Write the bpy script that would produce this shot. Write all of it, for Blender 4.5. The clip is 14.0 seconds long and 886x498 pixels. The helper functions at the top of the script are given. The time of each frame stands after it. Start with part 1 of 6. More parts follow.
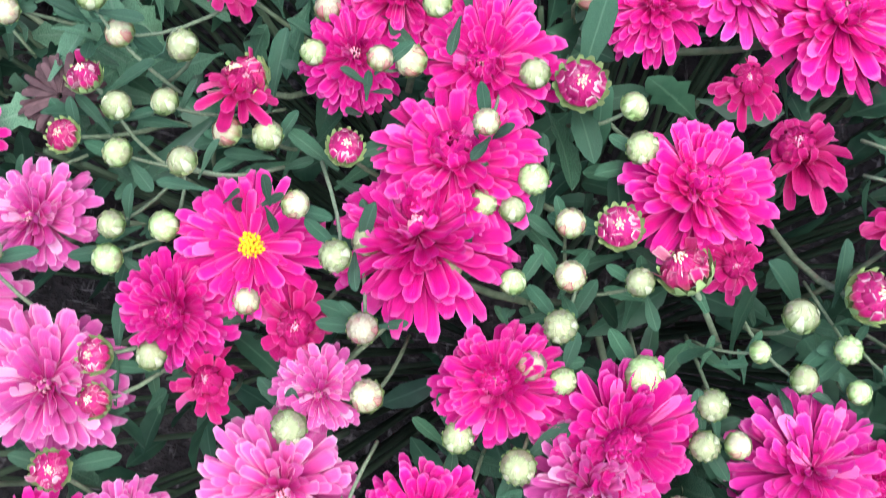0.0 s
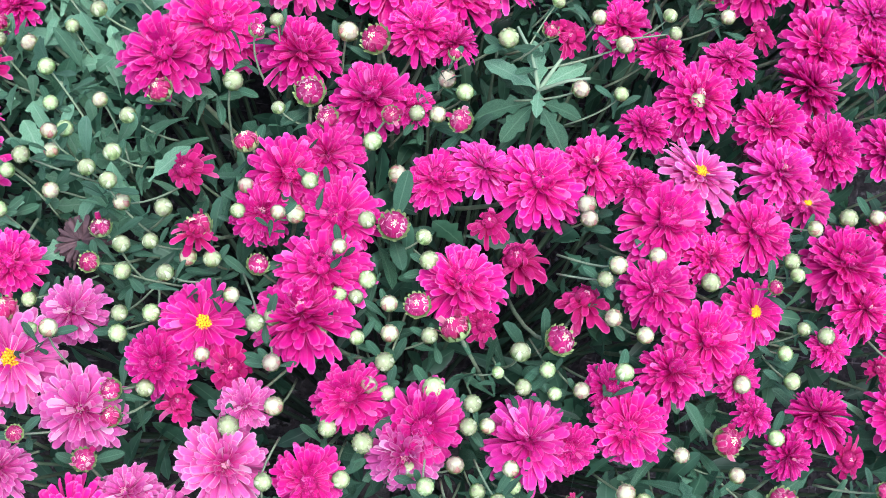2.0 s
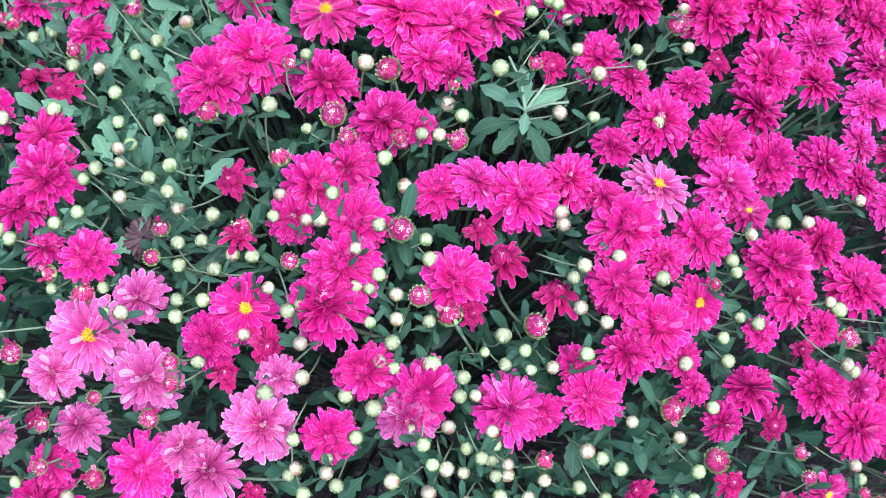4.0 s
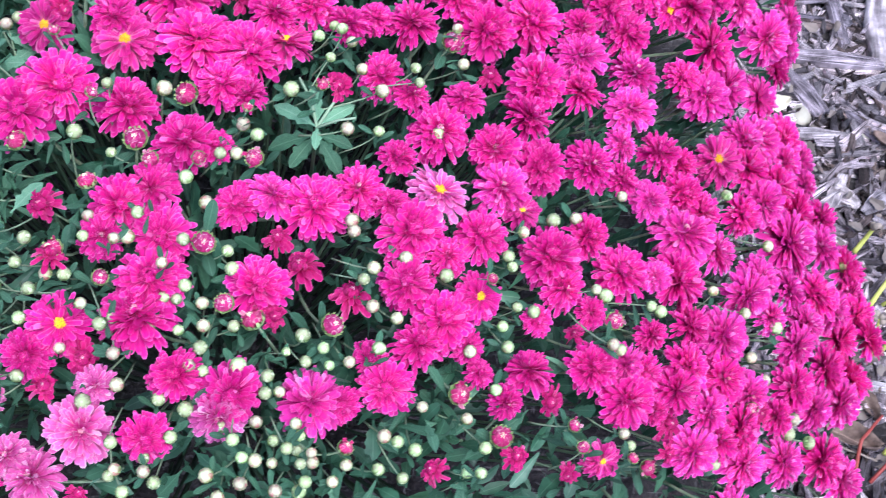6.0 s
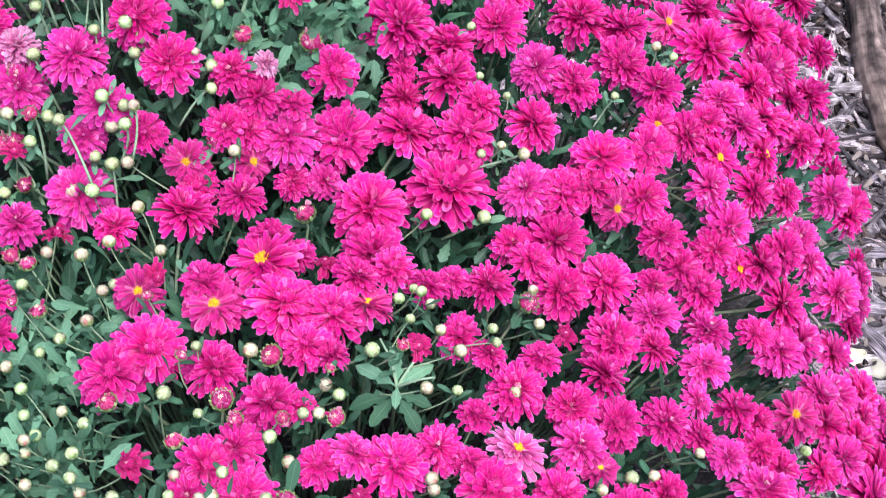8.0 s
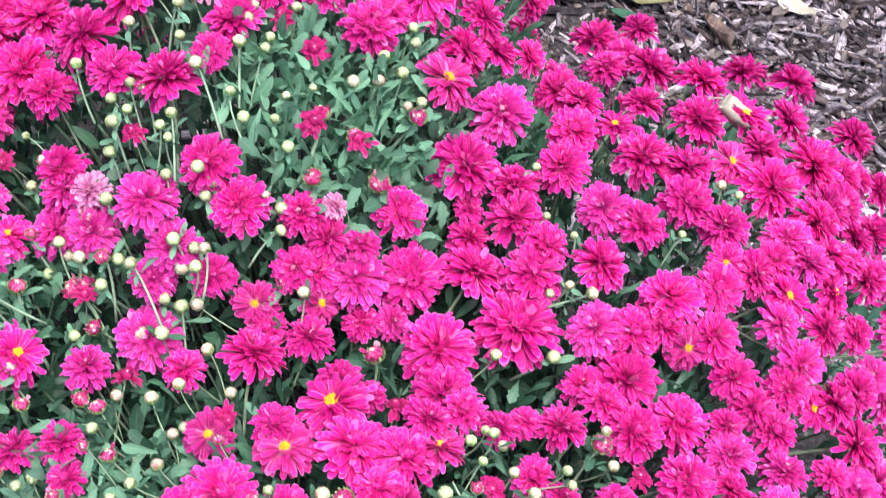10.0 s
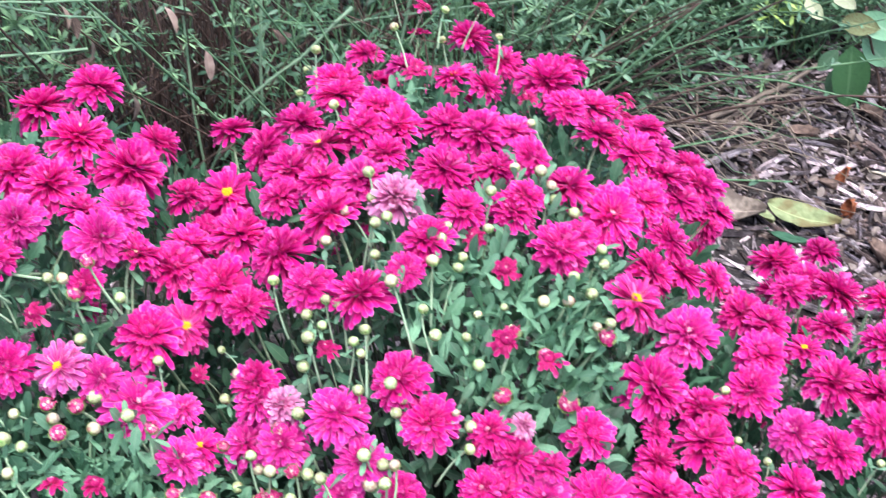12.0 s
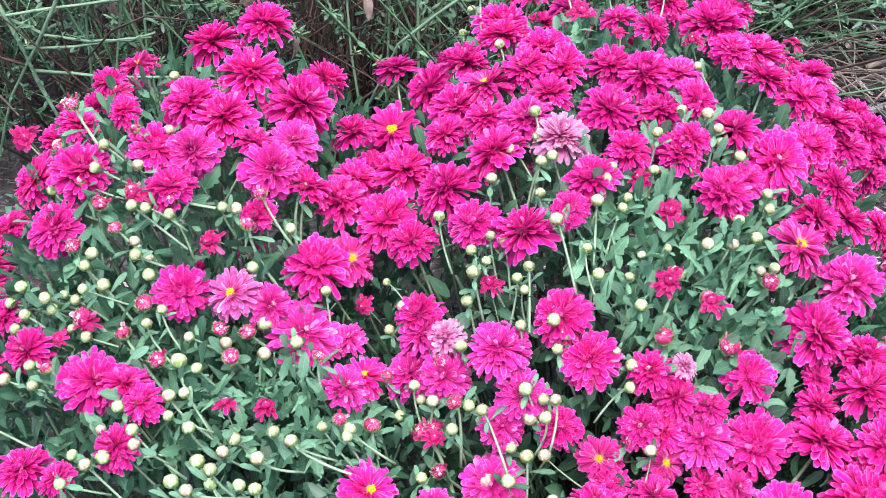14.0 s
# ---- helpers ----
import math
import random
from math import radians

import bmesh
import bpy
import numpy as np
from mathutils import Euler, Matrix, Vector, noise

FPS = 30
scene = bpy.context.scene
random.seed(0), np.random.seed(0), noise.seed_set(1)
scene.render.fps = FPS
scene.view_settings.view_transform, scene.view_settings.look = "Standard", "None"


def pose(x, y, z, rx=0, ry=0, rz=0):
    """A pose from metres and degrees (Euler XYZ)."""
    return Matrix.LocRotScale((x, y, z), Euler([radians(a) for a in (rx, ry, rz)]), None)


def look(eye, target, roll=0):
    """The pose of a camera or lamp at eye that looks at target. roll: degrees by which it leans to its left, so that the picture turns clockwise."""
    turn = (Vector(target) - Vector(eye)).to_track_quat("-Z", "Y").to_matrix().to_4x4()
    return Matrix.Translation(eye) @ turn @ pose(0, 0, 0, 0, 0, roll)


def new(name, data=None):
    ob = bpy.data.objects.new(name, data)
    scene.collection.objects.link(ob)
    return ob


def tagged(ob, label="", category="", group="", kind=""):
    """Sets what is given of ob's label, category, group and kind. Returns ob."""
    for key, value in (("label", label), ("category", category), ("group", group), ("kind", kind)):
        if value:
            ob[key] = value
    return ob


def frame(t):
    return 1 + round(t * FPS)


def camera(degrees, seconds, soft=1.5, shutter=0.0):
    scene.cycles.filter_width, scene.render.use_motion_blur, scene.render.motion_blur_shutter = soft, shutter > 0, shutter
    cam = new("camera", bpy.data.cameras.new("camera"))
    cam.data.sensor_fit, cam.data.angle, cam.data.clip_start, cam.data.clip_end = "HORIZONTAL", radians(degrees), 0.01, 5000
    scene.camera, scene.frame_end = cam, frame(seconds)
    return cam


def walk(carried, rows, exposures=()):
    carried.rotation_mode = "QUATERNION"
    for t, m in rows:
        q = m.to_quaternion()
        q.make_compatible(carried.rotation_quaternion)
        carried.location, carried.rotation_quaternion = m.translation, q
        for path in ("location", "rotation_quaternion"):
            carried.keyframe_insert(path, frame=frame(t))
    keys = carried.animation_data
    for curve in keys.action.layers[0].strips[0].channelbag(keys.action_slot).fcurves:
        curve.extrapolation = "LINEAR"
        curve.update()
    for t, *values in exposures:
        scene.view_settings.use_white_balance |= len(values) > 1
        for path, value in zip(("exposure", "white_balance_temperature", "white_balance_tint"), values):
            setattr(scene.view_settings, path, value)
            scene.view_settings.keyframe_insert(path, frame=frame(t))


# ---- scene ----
cam = camera(36.0, 14.0, soft=0.75, shutter=0.4)
PATH = [
    (0, (0.04, 0.262, 0.88), (-0.063, 1.02, -0.968), 0.6),
    (0.5, (0.061, 0.271, 0.887), (-0.102, 1.078, -0.936), -3.4),
    (1, (0.094, 0.241, 0.969), (-0.08, 1.107, -0.826), -3.4),
    (1.5, (0.067, 0.134, 1.09), (0.059, 1.124, -0.647), 6.0),
    (2, (0.063, 0.092, 1.142), (0.114, 1.104, -0.582), 8.5),
    (2.2, (0.064, 0.086, 1.148), (0.101, 1.101, -0.574), 7.7),
    (4.3, (0.078, 0.04, 1.356), (0.092, 0.94, -0.43), 7.5),
    (4.5, (0.082, 0.028, 1.382), (0.063, 0.921, -0.408), 5.5),
    (5, (0.05, 0.014, 1.373), (0.104, 0.953, -0.392), 8.9),
    (5.5, (0.076, 0.025, 1.379), (0.226, 0.94, -0.393), 13.3),
    (6, (0.097, 0.023, 1.386), (0.356, 0.944, -0.37), 17.7),
    (6.5, (0.098, 0.004, 1.398), (0.392, 0.966, -0.33), 19.3),
    (7, (0.091, 0.003, 1.396), (0.326, 1.025, -0.307), 15.7),
    (7.5, (0.092, 0.011, 1.406), (0.263, 1.17, -0.215), 11.3),
    (8, (0.091, 0.014, 1.407), (0.217, 1.246, -0.164), 8.9),
    (8.2, (0.094, 0.017, 1.408), (0.208, 1.256, -0.157), 8.1),
    (10.3, (0.052, 0.018, 1.402), (0.096, 1.435, -0.008), 5.3),
    (10.5, (0.047, 0.022, 1.409), (0.078, 1.463, 0.023), 4.4),
    (11, (0.038, 0.017, 1.41), (0.001, 1.519, 0.09), 3.4),
    (11.5, (0.022, 0.014, 1.407), (-0.06, 1.552, 0.13), 2.7),
    (12, (0.005, 0.013, 1.403), (-0.142, 1.594, 0.187), 1.8),
    (12.5, (-0.008, 0.01, 1.401), (-0.25, 1.601, 0.213), 0.6),
    (13, (-0.013, 0.008, 1.398), (-0.319, 1.554, 0.166), -0.9),
    (13.5, (-0.018, 0.003, 1.4), (-0.331, 1.515, 0.13), -1.2),
    (14, (-0.024, -0.011, 1.406), (-0.349, 1.494, 0.129), -0.9),
]
walk(cam, [(t, look(eye, target, roll)) for t, eye, target, roll in PATH], [(0, 1.29, 5900, 12), (2, 1.17, 5650, 13), (6.5, 1.27, 5350, 12), (8.2, 1.28, 5900, 11), (10.3, 1.55, 6000, 12), (14, 1.66, 6020, 12)])

# ---------------------------------------------------------------- light
world = bpy.data.worlds.new("overcast_sky")
scene.world = world
world.use_nodes = True
wn = world.node_tree
sky = wn.nodes.new("ShaderNodeTexSky")
sky.sky_type = "NISHITA"
sky.sun_disc = False
sky.sun_elevation = radians(70)
sky.sun_rotation = radians(153)
sky.dust_density = 4.0
wn.nodes["Background"].inputs["Strength"].default_value = 0.12
wn.links.new(sky.outputs[0], wn.nodes["Background"].inputs["Color"])
sun = new("sun", bpy.data.lights.new("sun", "SUN"))
sun.data.energy = 2.0
sun.data.angle = radians(45)
sun.data.color = (1.0, 0.96, 0.9)
sun.matrix_world = look((0.55, -0.3, 4.0), (0, 0.8, 0))

# ---------------------------------------------------------------- materials


def material(name, rough=0.6, spec=0.4):
    m = bpy.data.materials.new(name)
    m.use_nodes = True
    nt = m.node_tree
    p = nt.nodes["Principled BSDF"]
    p.inputs["Roughness"].default_value = rough
    p.inputs["Specular IOR Level"].default_value = spec
    return m, nt, p


def node(nt, kind, **values):
    n = nt.nodes.new(kind)
    for key, value in values.items():
        n.inputs[key.replace("_", " ")].default_value = value
    return n


def ramp(nt, source, stops):
    r = nt.nodes.new("ShaderNodeValToRGB")
    el = r.color_ramp.elements
    while len(el) < len(stops):
        el.new(0.5)
    for e, (at, colour) in zip(el, stops):
        e.position, e.color = at, (*colour, 1)
    nt.links.new(source, r.inputs[0])
    return r.outputs[0]


def mix(nt, kind, factor, a, b):
    n = nt.nodes.new("ShaderNodeMix")
    n.data_type, n.blend_type = "RGBA", kind
    for socket, value in ((n.inputs[0], factor), (n.inputs[6], a), (n.inputs[7], b)):
        if isinstance(value, bpy.types.NodeSocket):
            nt.links.new(value, socket)
        else:
            socket.default_value = (*value, 1) if isinstance(value, tuple) else value
    return n.outputs[2]


def noise_out(nt, scale, detail=3.0, coord="Object", stretch=None):
    tc = nt.nodes.new("ShaderNodeTexCoord")
    n = node(nt, "ShaderNodeTexNoise", Scale=scale, Detail=detail)
    src = tc.outputs[coord]
    if stretch:
        mp = nt.nodes.new("ShaderNodeMapping")
        mp.inputs["Scale"].default_value = stretch
        nt.links.new(src, mp.inputs[0])
        src = mp.outputs[0]
    nt.links.new(src, n.inputs["Vector"])
    return n.outputs[0]


def bump(nt, p, height, strength, distance):
    b = nt.nodes.new("ShaderNodeBump")
    b.inputs["Strength"].default_value, b.inputs["Distance"].default_value = strength, distance
    nt.links.new(height, b.inputs["Height"])
    nt.links.new(b.outputs[0], p.inputs["Normal"])


def translucent(nt, p, colour, share):
    """Lets part of the light through a thin leaf or petal."""
    out = nt.nodes["Material Output"]
    t = nt.nodes.new("ShaderNodeBsdfTranslucent")
    m = nt.nodes.new("ShaderNodeMixShader")
    m.inputs[0].default_value = share
    nt.links.new(colour, t.inputs[0])
    nt.links.new(p.outputs[0], m.inputs[1])
    nt.links.new(t.outputs[0], m.inputs[2])
    nt.links.new(m.outputs[0], out.inputs[0])


def petal_material(name, base, mid, tip, rim, share=0.38, rim_share=0.7, darkest=0.75, turns=(0.40, 0.80), end=0.35):
    """Pigment runs from the base of a petal to its tip (v), with fine veins and a pale rim across it (u). The rim also
    holds painted highlights.
    """
    m, nt, p = material(name, 0.30, 0.32)
    uv = nt.nodes.new("ShaderNodeUVMap")
    sep = nt.nodes.new("ShaderNodeSeparateXYZ")
    nt.links.new(uv.outputs[0], sep.inputs[0])
    along = ramp(nt, sep.outputs["Y"], [(0.0, base), (turns[0], mid), (turns[1], tip), (0.92, tip), (1.0, tuple((1 - end) * a + end * b for a, b in zip(tip, rim)))])
    edge = ramp(nt, sep.outputs["X"], [(0.0, (1, 1, 1)), (0.09, (0.45, 0.45, 0.45)), (0.22, (0, 0, 0)), (0.78, (0, 0, 0)), (0.91, (0.45, 0.45, 0.45)), (1.0, (1, 1, 1))])
    edge_amount = mix(nt, "MULTIPLY", 1.0, edge, (rim_share, rim_share, rim_share))
    geo = nt.nodes.new("ShaderNodeNewGeometry")
    lit = ramp(nt, geo.outputs["Random Per Island"], [(0.25, (0.15, 0.15, 0.15)), (0.6, (0.55, 0.55, 0.55)), (1.0, (1, 1, 1))])
    edge_amount = mix(nt, "MULTIPLY", 1.0, edge_amount, lit)
    c = mix(nt, "MIX", edge_amount, along, rim)
    veins = noise_out(nt, 9.0, 2.0, "UV", (3.0, 0.35, 1.0))
    c = mix(nt, "MULTIPLY", 0.55, c, ramp(nt, veins, [(0.3, (0.82, 0.74, 0.80)), (0.7, (1.08, 1.15, 1.10))]))
    info = nt.nodes.new("ShaderNodeObjectInfo")
    tint = ramp(nt, info.outputs["Random"], [(0.0, (darkest + 0.03, darkest - 0.03, darkest + 0.05)), (0.5, (0.97, 0.97, 0.97)), (1.0, (1.1, 1.25, 1.14))])
    c = mix(nt, "MULTIPLY", 1.0, c, tint)
    patch = ramp(nt, geo.outputs["Random Per Island"], [(0.0, (0.81, 0.74, 0.81)), (0.5, (0.98, 1.0, 0.98)), (1.0, (1.14, 1.4, 1.18))])
    c = mix(nt, "MULTIPLY", 1.0, c, patch)
    c = mix(nt, "MIX", ramp(nt, geo.outputs["Random Per Island"], [(0.945, (0, 0, 0)), (0.955, (0.6, 0.6, 0.6))]), c, rim)
    nt.links.new(c, p.inputs["Base Color"])
    bump(nt, p, veins, 0.5, 0.004)
    translucent(nt, p, c, share)
    return m


# Beside true pigment: shade between petals painted into the base, highlights into the rim.
MAGENTA = petal_material("magenta_petal", (0.53, 0.005, 0.135), (0.76, 0.009, 0.260), (0.90, 0.016, 0.355), (0.99, 0.29, 0.68), rim_share=0.8, darkest=0.86, end=0.55)
HALO = petal_material("magenta_petal_with_pale_base", (0.85, 0.42, 0.62), (0.68, 0.02, 0.25), (0.80, 0.03, 0.33), (0.95, 0.30, 0.62))
CRIMSON = petal_material("crimson_petal", (0.42, 0.004, 0.07), (0.56, 0.006, 0.135), (0.66, 0.012, 0.200), (0.90, 0.20, 0.48))
PINK = petal_material("soft_pink_petal", (0.62, 0.012, 0.23), (0.80, 0.020, 0.34), (0.92, 0.042, 0.45), (0.99, 0.44, 0.80), darkest=0.92)
PALE = petal_material("pale_pink_petal", (0.64, 0.018, 0.23), (0.78, 0.040, 0.35), (0.88, 0.15, 0.51), (0.98, 0.72, 0.86), rim_share=0.85, darkest=0.9)
PALEST = petal_material("bleached_pink_petal", (0.72, 0.10, 0.36), (0.80, 0.14, 0.44), (0.90, 0.36, 0.64), (0.98, 0.80, 0.90), rim_share=0.85, darkest=0.9)
CREAM = petal_material("cream_petal", (0.14, 0.27, 0.07), (0.27, 0.41, 0.13), (0.55, 0.63, 0.32), (0.85, 0.87, 0.64), 0.10, 0.12, turns=(0.52, 0.78), end=0.7)
BLUSHING = petal_material("blushing_bud_petal", (0.20, 0.28, 0.09), (0.36, 0.40, 0.16), (0.70, 0.66, 0.44), (0.52, 0.03, 0.14), 0.10, 0.95, turns=(0.52, 0.78), end=0.1)

STREAKED = petal_material("streaked_bud_petal", (0.30, 0.20, 0.12), (0.46, 0.006, 0.12), (0.54, 0.02, 0.18), (0.94, 0.80, 0.80), 0.15, 0.45, turns=(0.35, 0.75), end=0.9)
BUD_RED = petal_material("opening_bud_petal", (0.45, 0.14, 0.12), (0.48, 0.008, 0.11), (0.58, 0.02, 0.17), (0.92, 0.60, 0.64), 0.15, 0.75)


def plain_organic(name, dark, light, scale, rough=0.6, share=0.0, depth=0.001, strength=0.4):
    m, nt, p = material(name, rough, 0.35)
    n = noise_out(nt, scale, 4.0)
    c = ramp(nt, n, [(0.25, dark), (0.75, light)])
    info = nt.nodes.new("ShaderNodeObjectInfo")
    c = mix(nt, "MULTIPLY", 1.0, c, ramp(nt, info.outputs["Random"], [(0.0, (0.8, 0.8, 0.8)), (1.0, (1.2, 1.2, 1.15))]))
    geo = nt.nodes.new("ShaderNodeNewGeometry")
    c = mix(nt, "MULTIPLY", 1.0, c, ramp(nt, geo.outputs["Random Per Island"], [(0.0, (0.7, 0.72, 0.7)), (1.0, (1.25, 1.25, 1.2))]))
    nt.links.new(c, p.inputs["Base Color"])
    bump(nt, p, n, strength, depth)
    if share:
        translucent(nt, p, c, share)
    return m


BUD_GREEN = plain_organic("bud_scale", (0.22, 0.36, 0.12), (0.42, 0.55, 0.25), 3.0, 0.55)
DISC = plain_organic("yellow_disc", (0.70, 0.28, 0.0), (0.9, 0.55, 0.01), 6.0, 0.7)
PALE_CENTRE = plain_organic("pale_centre", (0.58, 0.10, 0.28), (0.86, 0.52, 0.56), 9.0, 0.5)
CREAM_HEART = plain_organic("cream_heart", (0.62, 0.50, 0.30), (0.86, 0.80, 0.60), 9.0, 0.5)
PALE_STEM = plain_organic("pale_downy_stem", (0.17, 0.27, 0.17), (0.31, 0.41, 0.29), 4.0, 0.7)
STEM = plain_organic("grey_green_stem", (0.12, 0.18, 0.11), (0.27, 0.34, 0.23), 4.0, 0.7)
# Darker copy of STEM: the shade inside the foliage is put into its colour.
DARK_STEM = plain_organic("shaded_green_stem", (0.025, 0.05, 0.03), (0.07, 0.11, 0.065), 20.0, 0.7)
BROWN = plain_organic("spent_bloom", (0.03, 0.015, 0.02), (0.12, 0.07, 0.08), 4.0, 0.8)


def leaf_material(name, dark, light, vein, share=0.25):
    m, nt, p = material(name, 0.45, 0.45)
    uv = nt.nodes.new("ShaderNodeUVMap")
    sep = nt.nodes.new("ShaderNodeSeparateXYZ")
    nt.links.new(uv.outputs[0], sep.inputs[0])
    n = noise_out(nt, 60.0, 4.0)
    c = ramp(nt, n, [(0.3, dark), (0.7, light)])
    mid = ramp(nt, sep.outputs["X"], [(0.44, (0, 0, 0)), (0.5, (1, 1, 1)), (0.56, (0, 0, 0))])
    c = mix(nt, "MIX", mix(nt, "MULTIPLY", 1.0, mid, (0.5, 0.5, 0.5)), c, vein)
    geo = nt.nodes.new("ShaderNodeNewGeometry")
    c = mix(nt, "MULTIPLY", 1.0, c, ramp(nt, geo.outputs["Random Per Island"], [(0.0, (0.6, 0.66, 0.66)), (0.6, (1, 1, 1)), (1.0, (1.3, 1.3, 1.2))]))
    info = nt.nodes.new("ShaderNodeObjectInfo")
    c = mix(nt, "MULTIPLY", 1.0, c, ramp(nt, info.outputs["Random"], [(0.0, (0.8, 0.84, 0.84)), (1.0, (1.2, 1.2, 1.12))]))
    nt.links.new(c, p.inputs["Base Color"])
    bump(nt, p, n, 0.5, 0.002)
    translucent(nt, p, c, share)
    return m


LEAF = leaf_material("chrysanthemum_leaf", (0.026, 0.086, 0.050), (0.080, 0.190, 0.112), (0.16, 0.29, 0.19))
SAGE_LEAF = leaf_material("sage_green_leaf", (0.040, 0.114, 0.066), (0.108, 0.226, 0.138), (0.18, 0.30, 0.20))
YOUNG_LEAF = leaf_material("young_chrysanthemum_leaf", (0.095, 0.235, 0.140), (0.225, 0.42, 0.270), (0.35, 0.50, 0.37))
BROOM_LEAF = leaf_material("shrub_leaf", (0.06, 0.14, 0.085), (0.14, 0.255, 0.155), (0.22, 0.33, 0.22))
PALE_LEAF = leaf_material("cream_leaf", (0.34, 0.38, 0.22), (0.52, 0.54, 0.38), (0.60, 0.60, 0.46), 0.2)
LIME_LEAF = leaf_material("lime_green_leaf", (0.20, 0.32, 0.08), (0.38, 0.50, 0.16), (0.46, 0.55, 0.26))
TUFT_LEAF = leaf_material("shrub_tip_leaf", (0.10, 0.20, 0.11), (0.23, 0.36, 0.21), (0.32, 0.43, 0.29))
BEIGE_LEAF = leaf_material("pale_dry_leaf", (0.20, 0.14, 0.125), (0.40, 0.30, 0.27), (0.45, 0.35, 0.31), 0.1)
BROOM_STEM = plain_organic("green_broom_stem", (0.06, 0.14, 0.075), (0.16, 0.28, 0.155), 30.0, 0.6)
DEAD_STEM = plain_organic("dry_brown_stem", (0.022, 0.014, 0.012), (0.105, 0.066, 0.058), 30.0, 0.8)
STRAW = plain_organic("dry_straw", (0.11, 0.085, 0.075), (0.29, 0.235, 0.205), 40.0, 0.8)
LIGHT_SHOOT = plain_organic("light_green_shoot", (0.09, 0.17, 0.11), (0.21, 0.32, 0.21), 30.0, 0.6)
LIME_STEM = plain_organic("yellow_green_twig", (0.28, 0.30, 0.06), (0.46, 0.46, 0.12), 30.0, 0.6)
RED_STEM = plain_organic("red_twig", (0.16, 0.02, 0.02), (0.32, 0.06, 0.05), 30.0, 0.6)


def wood_material(name, dark, light, rough=0.85):
    m, nt, p = material(name, rough, 0.2)
    grain = noise_out(nt, 6.0, 6.0, "UV", (0.35, 2.0, 1.0))
    stain = noise_out(nt, 55.0, 4.0)
    c = ramp(nt, grain, [(0.36, dark), (0.52, tuple((a + c) / 2 for a, c in zip(dark, light))), (0.66, light)])
    c = mix(nt, "MULTIPLY", 0.85, c, ramp(nt, stain, [(0.32, (0.25, 0.24, 0.25)), (0.62, (1.3, 1.3, 1.3))]))
    geo = nt.nodes.new("ShaderNodeNewGeometry")
    c = mix(nt, "MULTIPLY", 1.0, c, ramp(nt, geo.outputs["Random Per Island"], [(0.0, (0.12, 0.115, 0.12)), (0.34, (0.42, 0.40, 0.41)), (0.76, (1.05, 1.01, 1.02)), (1.0, (1.6, 1.52, 1.46))]))
    info = nt.nodes.new("ShaderNodeObjectInfo")
    c = mix(nt, "MULTIPLY", 1.0, c, ramp(nt, info.outputs["Random"], [(0.0, (0.45, 0.45, 0.5)), (0.75, (1.0, 0.98, 0.96)), (1.0, (1.5, 1.45, 1.35))]))
    nt.links.new(c, p.inputs["Base Color"])
    bump(nt, p, grain, 0.9, 0.006)
    return m


CHIP = wood_material("weathered_wood_chip", (0.042, 0.037, 0.043), (0.74, 0.66, 0.74))
BARK = wood_material("brown_bark", (0.06, 0.046, 0.044), (0.36, 0.28, 0.25))
GREYWOOD = wood_material("bleached_wood", (0.20, 0.18, 0.195), (0.80, 0.745, 0.78))


def dead_leaf_material(name, dark, light, blotch):
    """A withered leaf: midrib and side veins, blotches of decay."""
    m, nt, p = material(name, 0.8, 0.25)
    uv = nt.nodes.new("ShaderNodeUVMap")
    sep = nt.nodes.new("ShaderNodeSeparateXYZ")
    nt.links.new(uv.outputs[0], sep.inputs[0])
    fine = noise_out(nt, 90.0, 6.0)
    big = noise_out(nt, 28.0, 3.0)
    c = ramp(nt, fine, [(0.3, dark), (0.7, light)])
    c = mix(nt, "MIX", ramp(nt, big, [(0.48, (0, 0, 0)), (0.62, (0.85, 0.85, 0.85))]), c, blotch)
    rib = ramp(nt, sep.outputs["X"], [(0.46, (0, 0, 0)), (0.5, (0.7, 0.7, 0.7)), (0.54, (0, 0, 0))])
    c = mix(nt, "MIX", rib, c, tuple(min(1, 1.4 * v) for v in light))
    nt.links.new(c, p.inputs["Base Color"])
    bump(nt, p, fine, 0.8, 0.004)
    translucent(nt, p, c, 0.1)
    return m


DRY_LEAF = dead_leaf_material("dry_leaf", (0.08, 0.055, 0.046), (0.26, 0.185, 0.155), (0.06, 0.042, 0.038))
PAPER_LEAF = plain_organic("bleached_dry_leaf", (0.34, 0.30, 0.23), (0.66, 0.61, 0.51), 30.0, 0.7, 0.15)
GREY_LEAF = dead_leaf_material("grey_brown_leaf", (0.12, 0.10, 0.085), (0.30, 0.25, 0.21), (0.09, 0.07, 0.06))
YELLOW_LEAF = dead_leaf_material("yellowing_fallen_leaf", (0.15, 0.19, 0.09), (0.28, 0.33, 0.17), (0.16, 0.13, 0.06))
RUST_LEAF = dead_leaf_material("rust_orange_leaf", (0.22, 0.06, 0.025), (0.46, 0.17, 0.08), (0.30, 0.12, 0.07))
RED_LEAF = dead_leaf_material("pink_red_leaf", (0.30, 0.07, 0.08), (0.50, 0.20, 0.20), (0.34, 0.22, 0.20))
BROAD_GREEN = leaf_material("broad_green_leaf", (0.025, 0.085, 0.035), (0.07, 0.17, 0.06), (0.14, 0.26, 0.12))
RED_BERRY = plain_organic("red_berry", (0.35, 0.01, 0.02), (0.5, 0.02, 0.05), 60.0, 0.35)
LITTER = plain_organic("crumbled_leaf_litter", (0.10, 0.082, 0.078), (0.29, 0.235, 0.22), 40.0, 0.85, 0.1)
STONE = plain_organic("pale_stone", (0.25, 0.22, 0.18), (0.6, 0.56, 0.48), 30.0, 0.8)


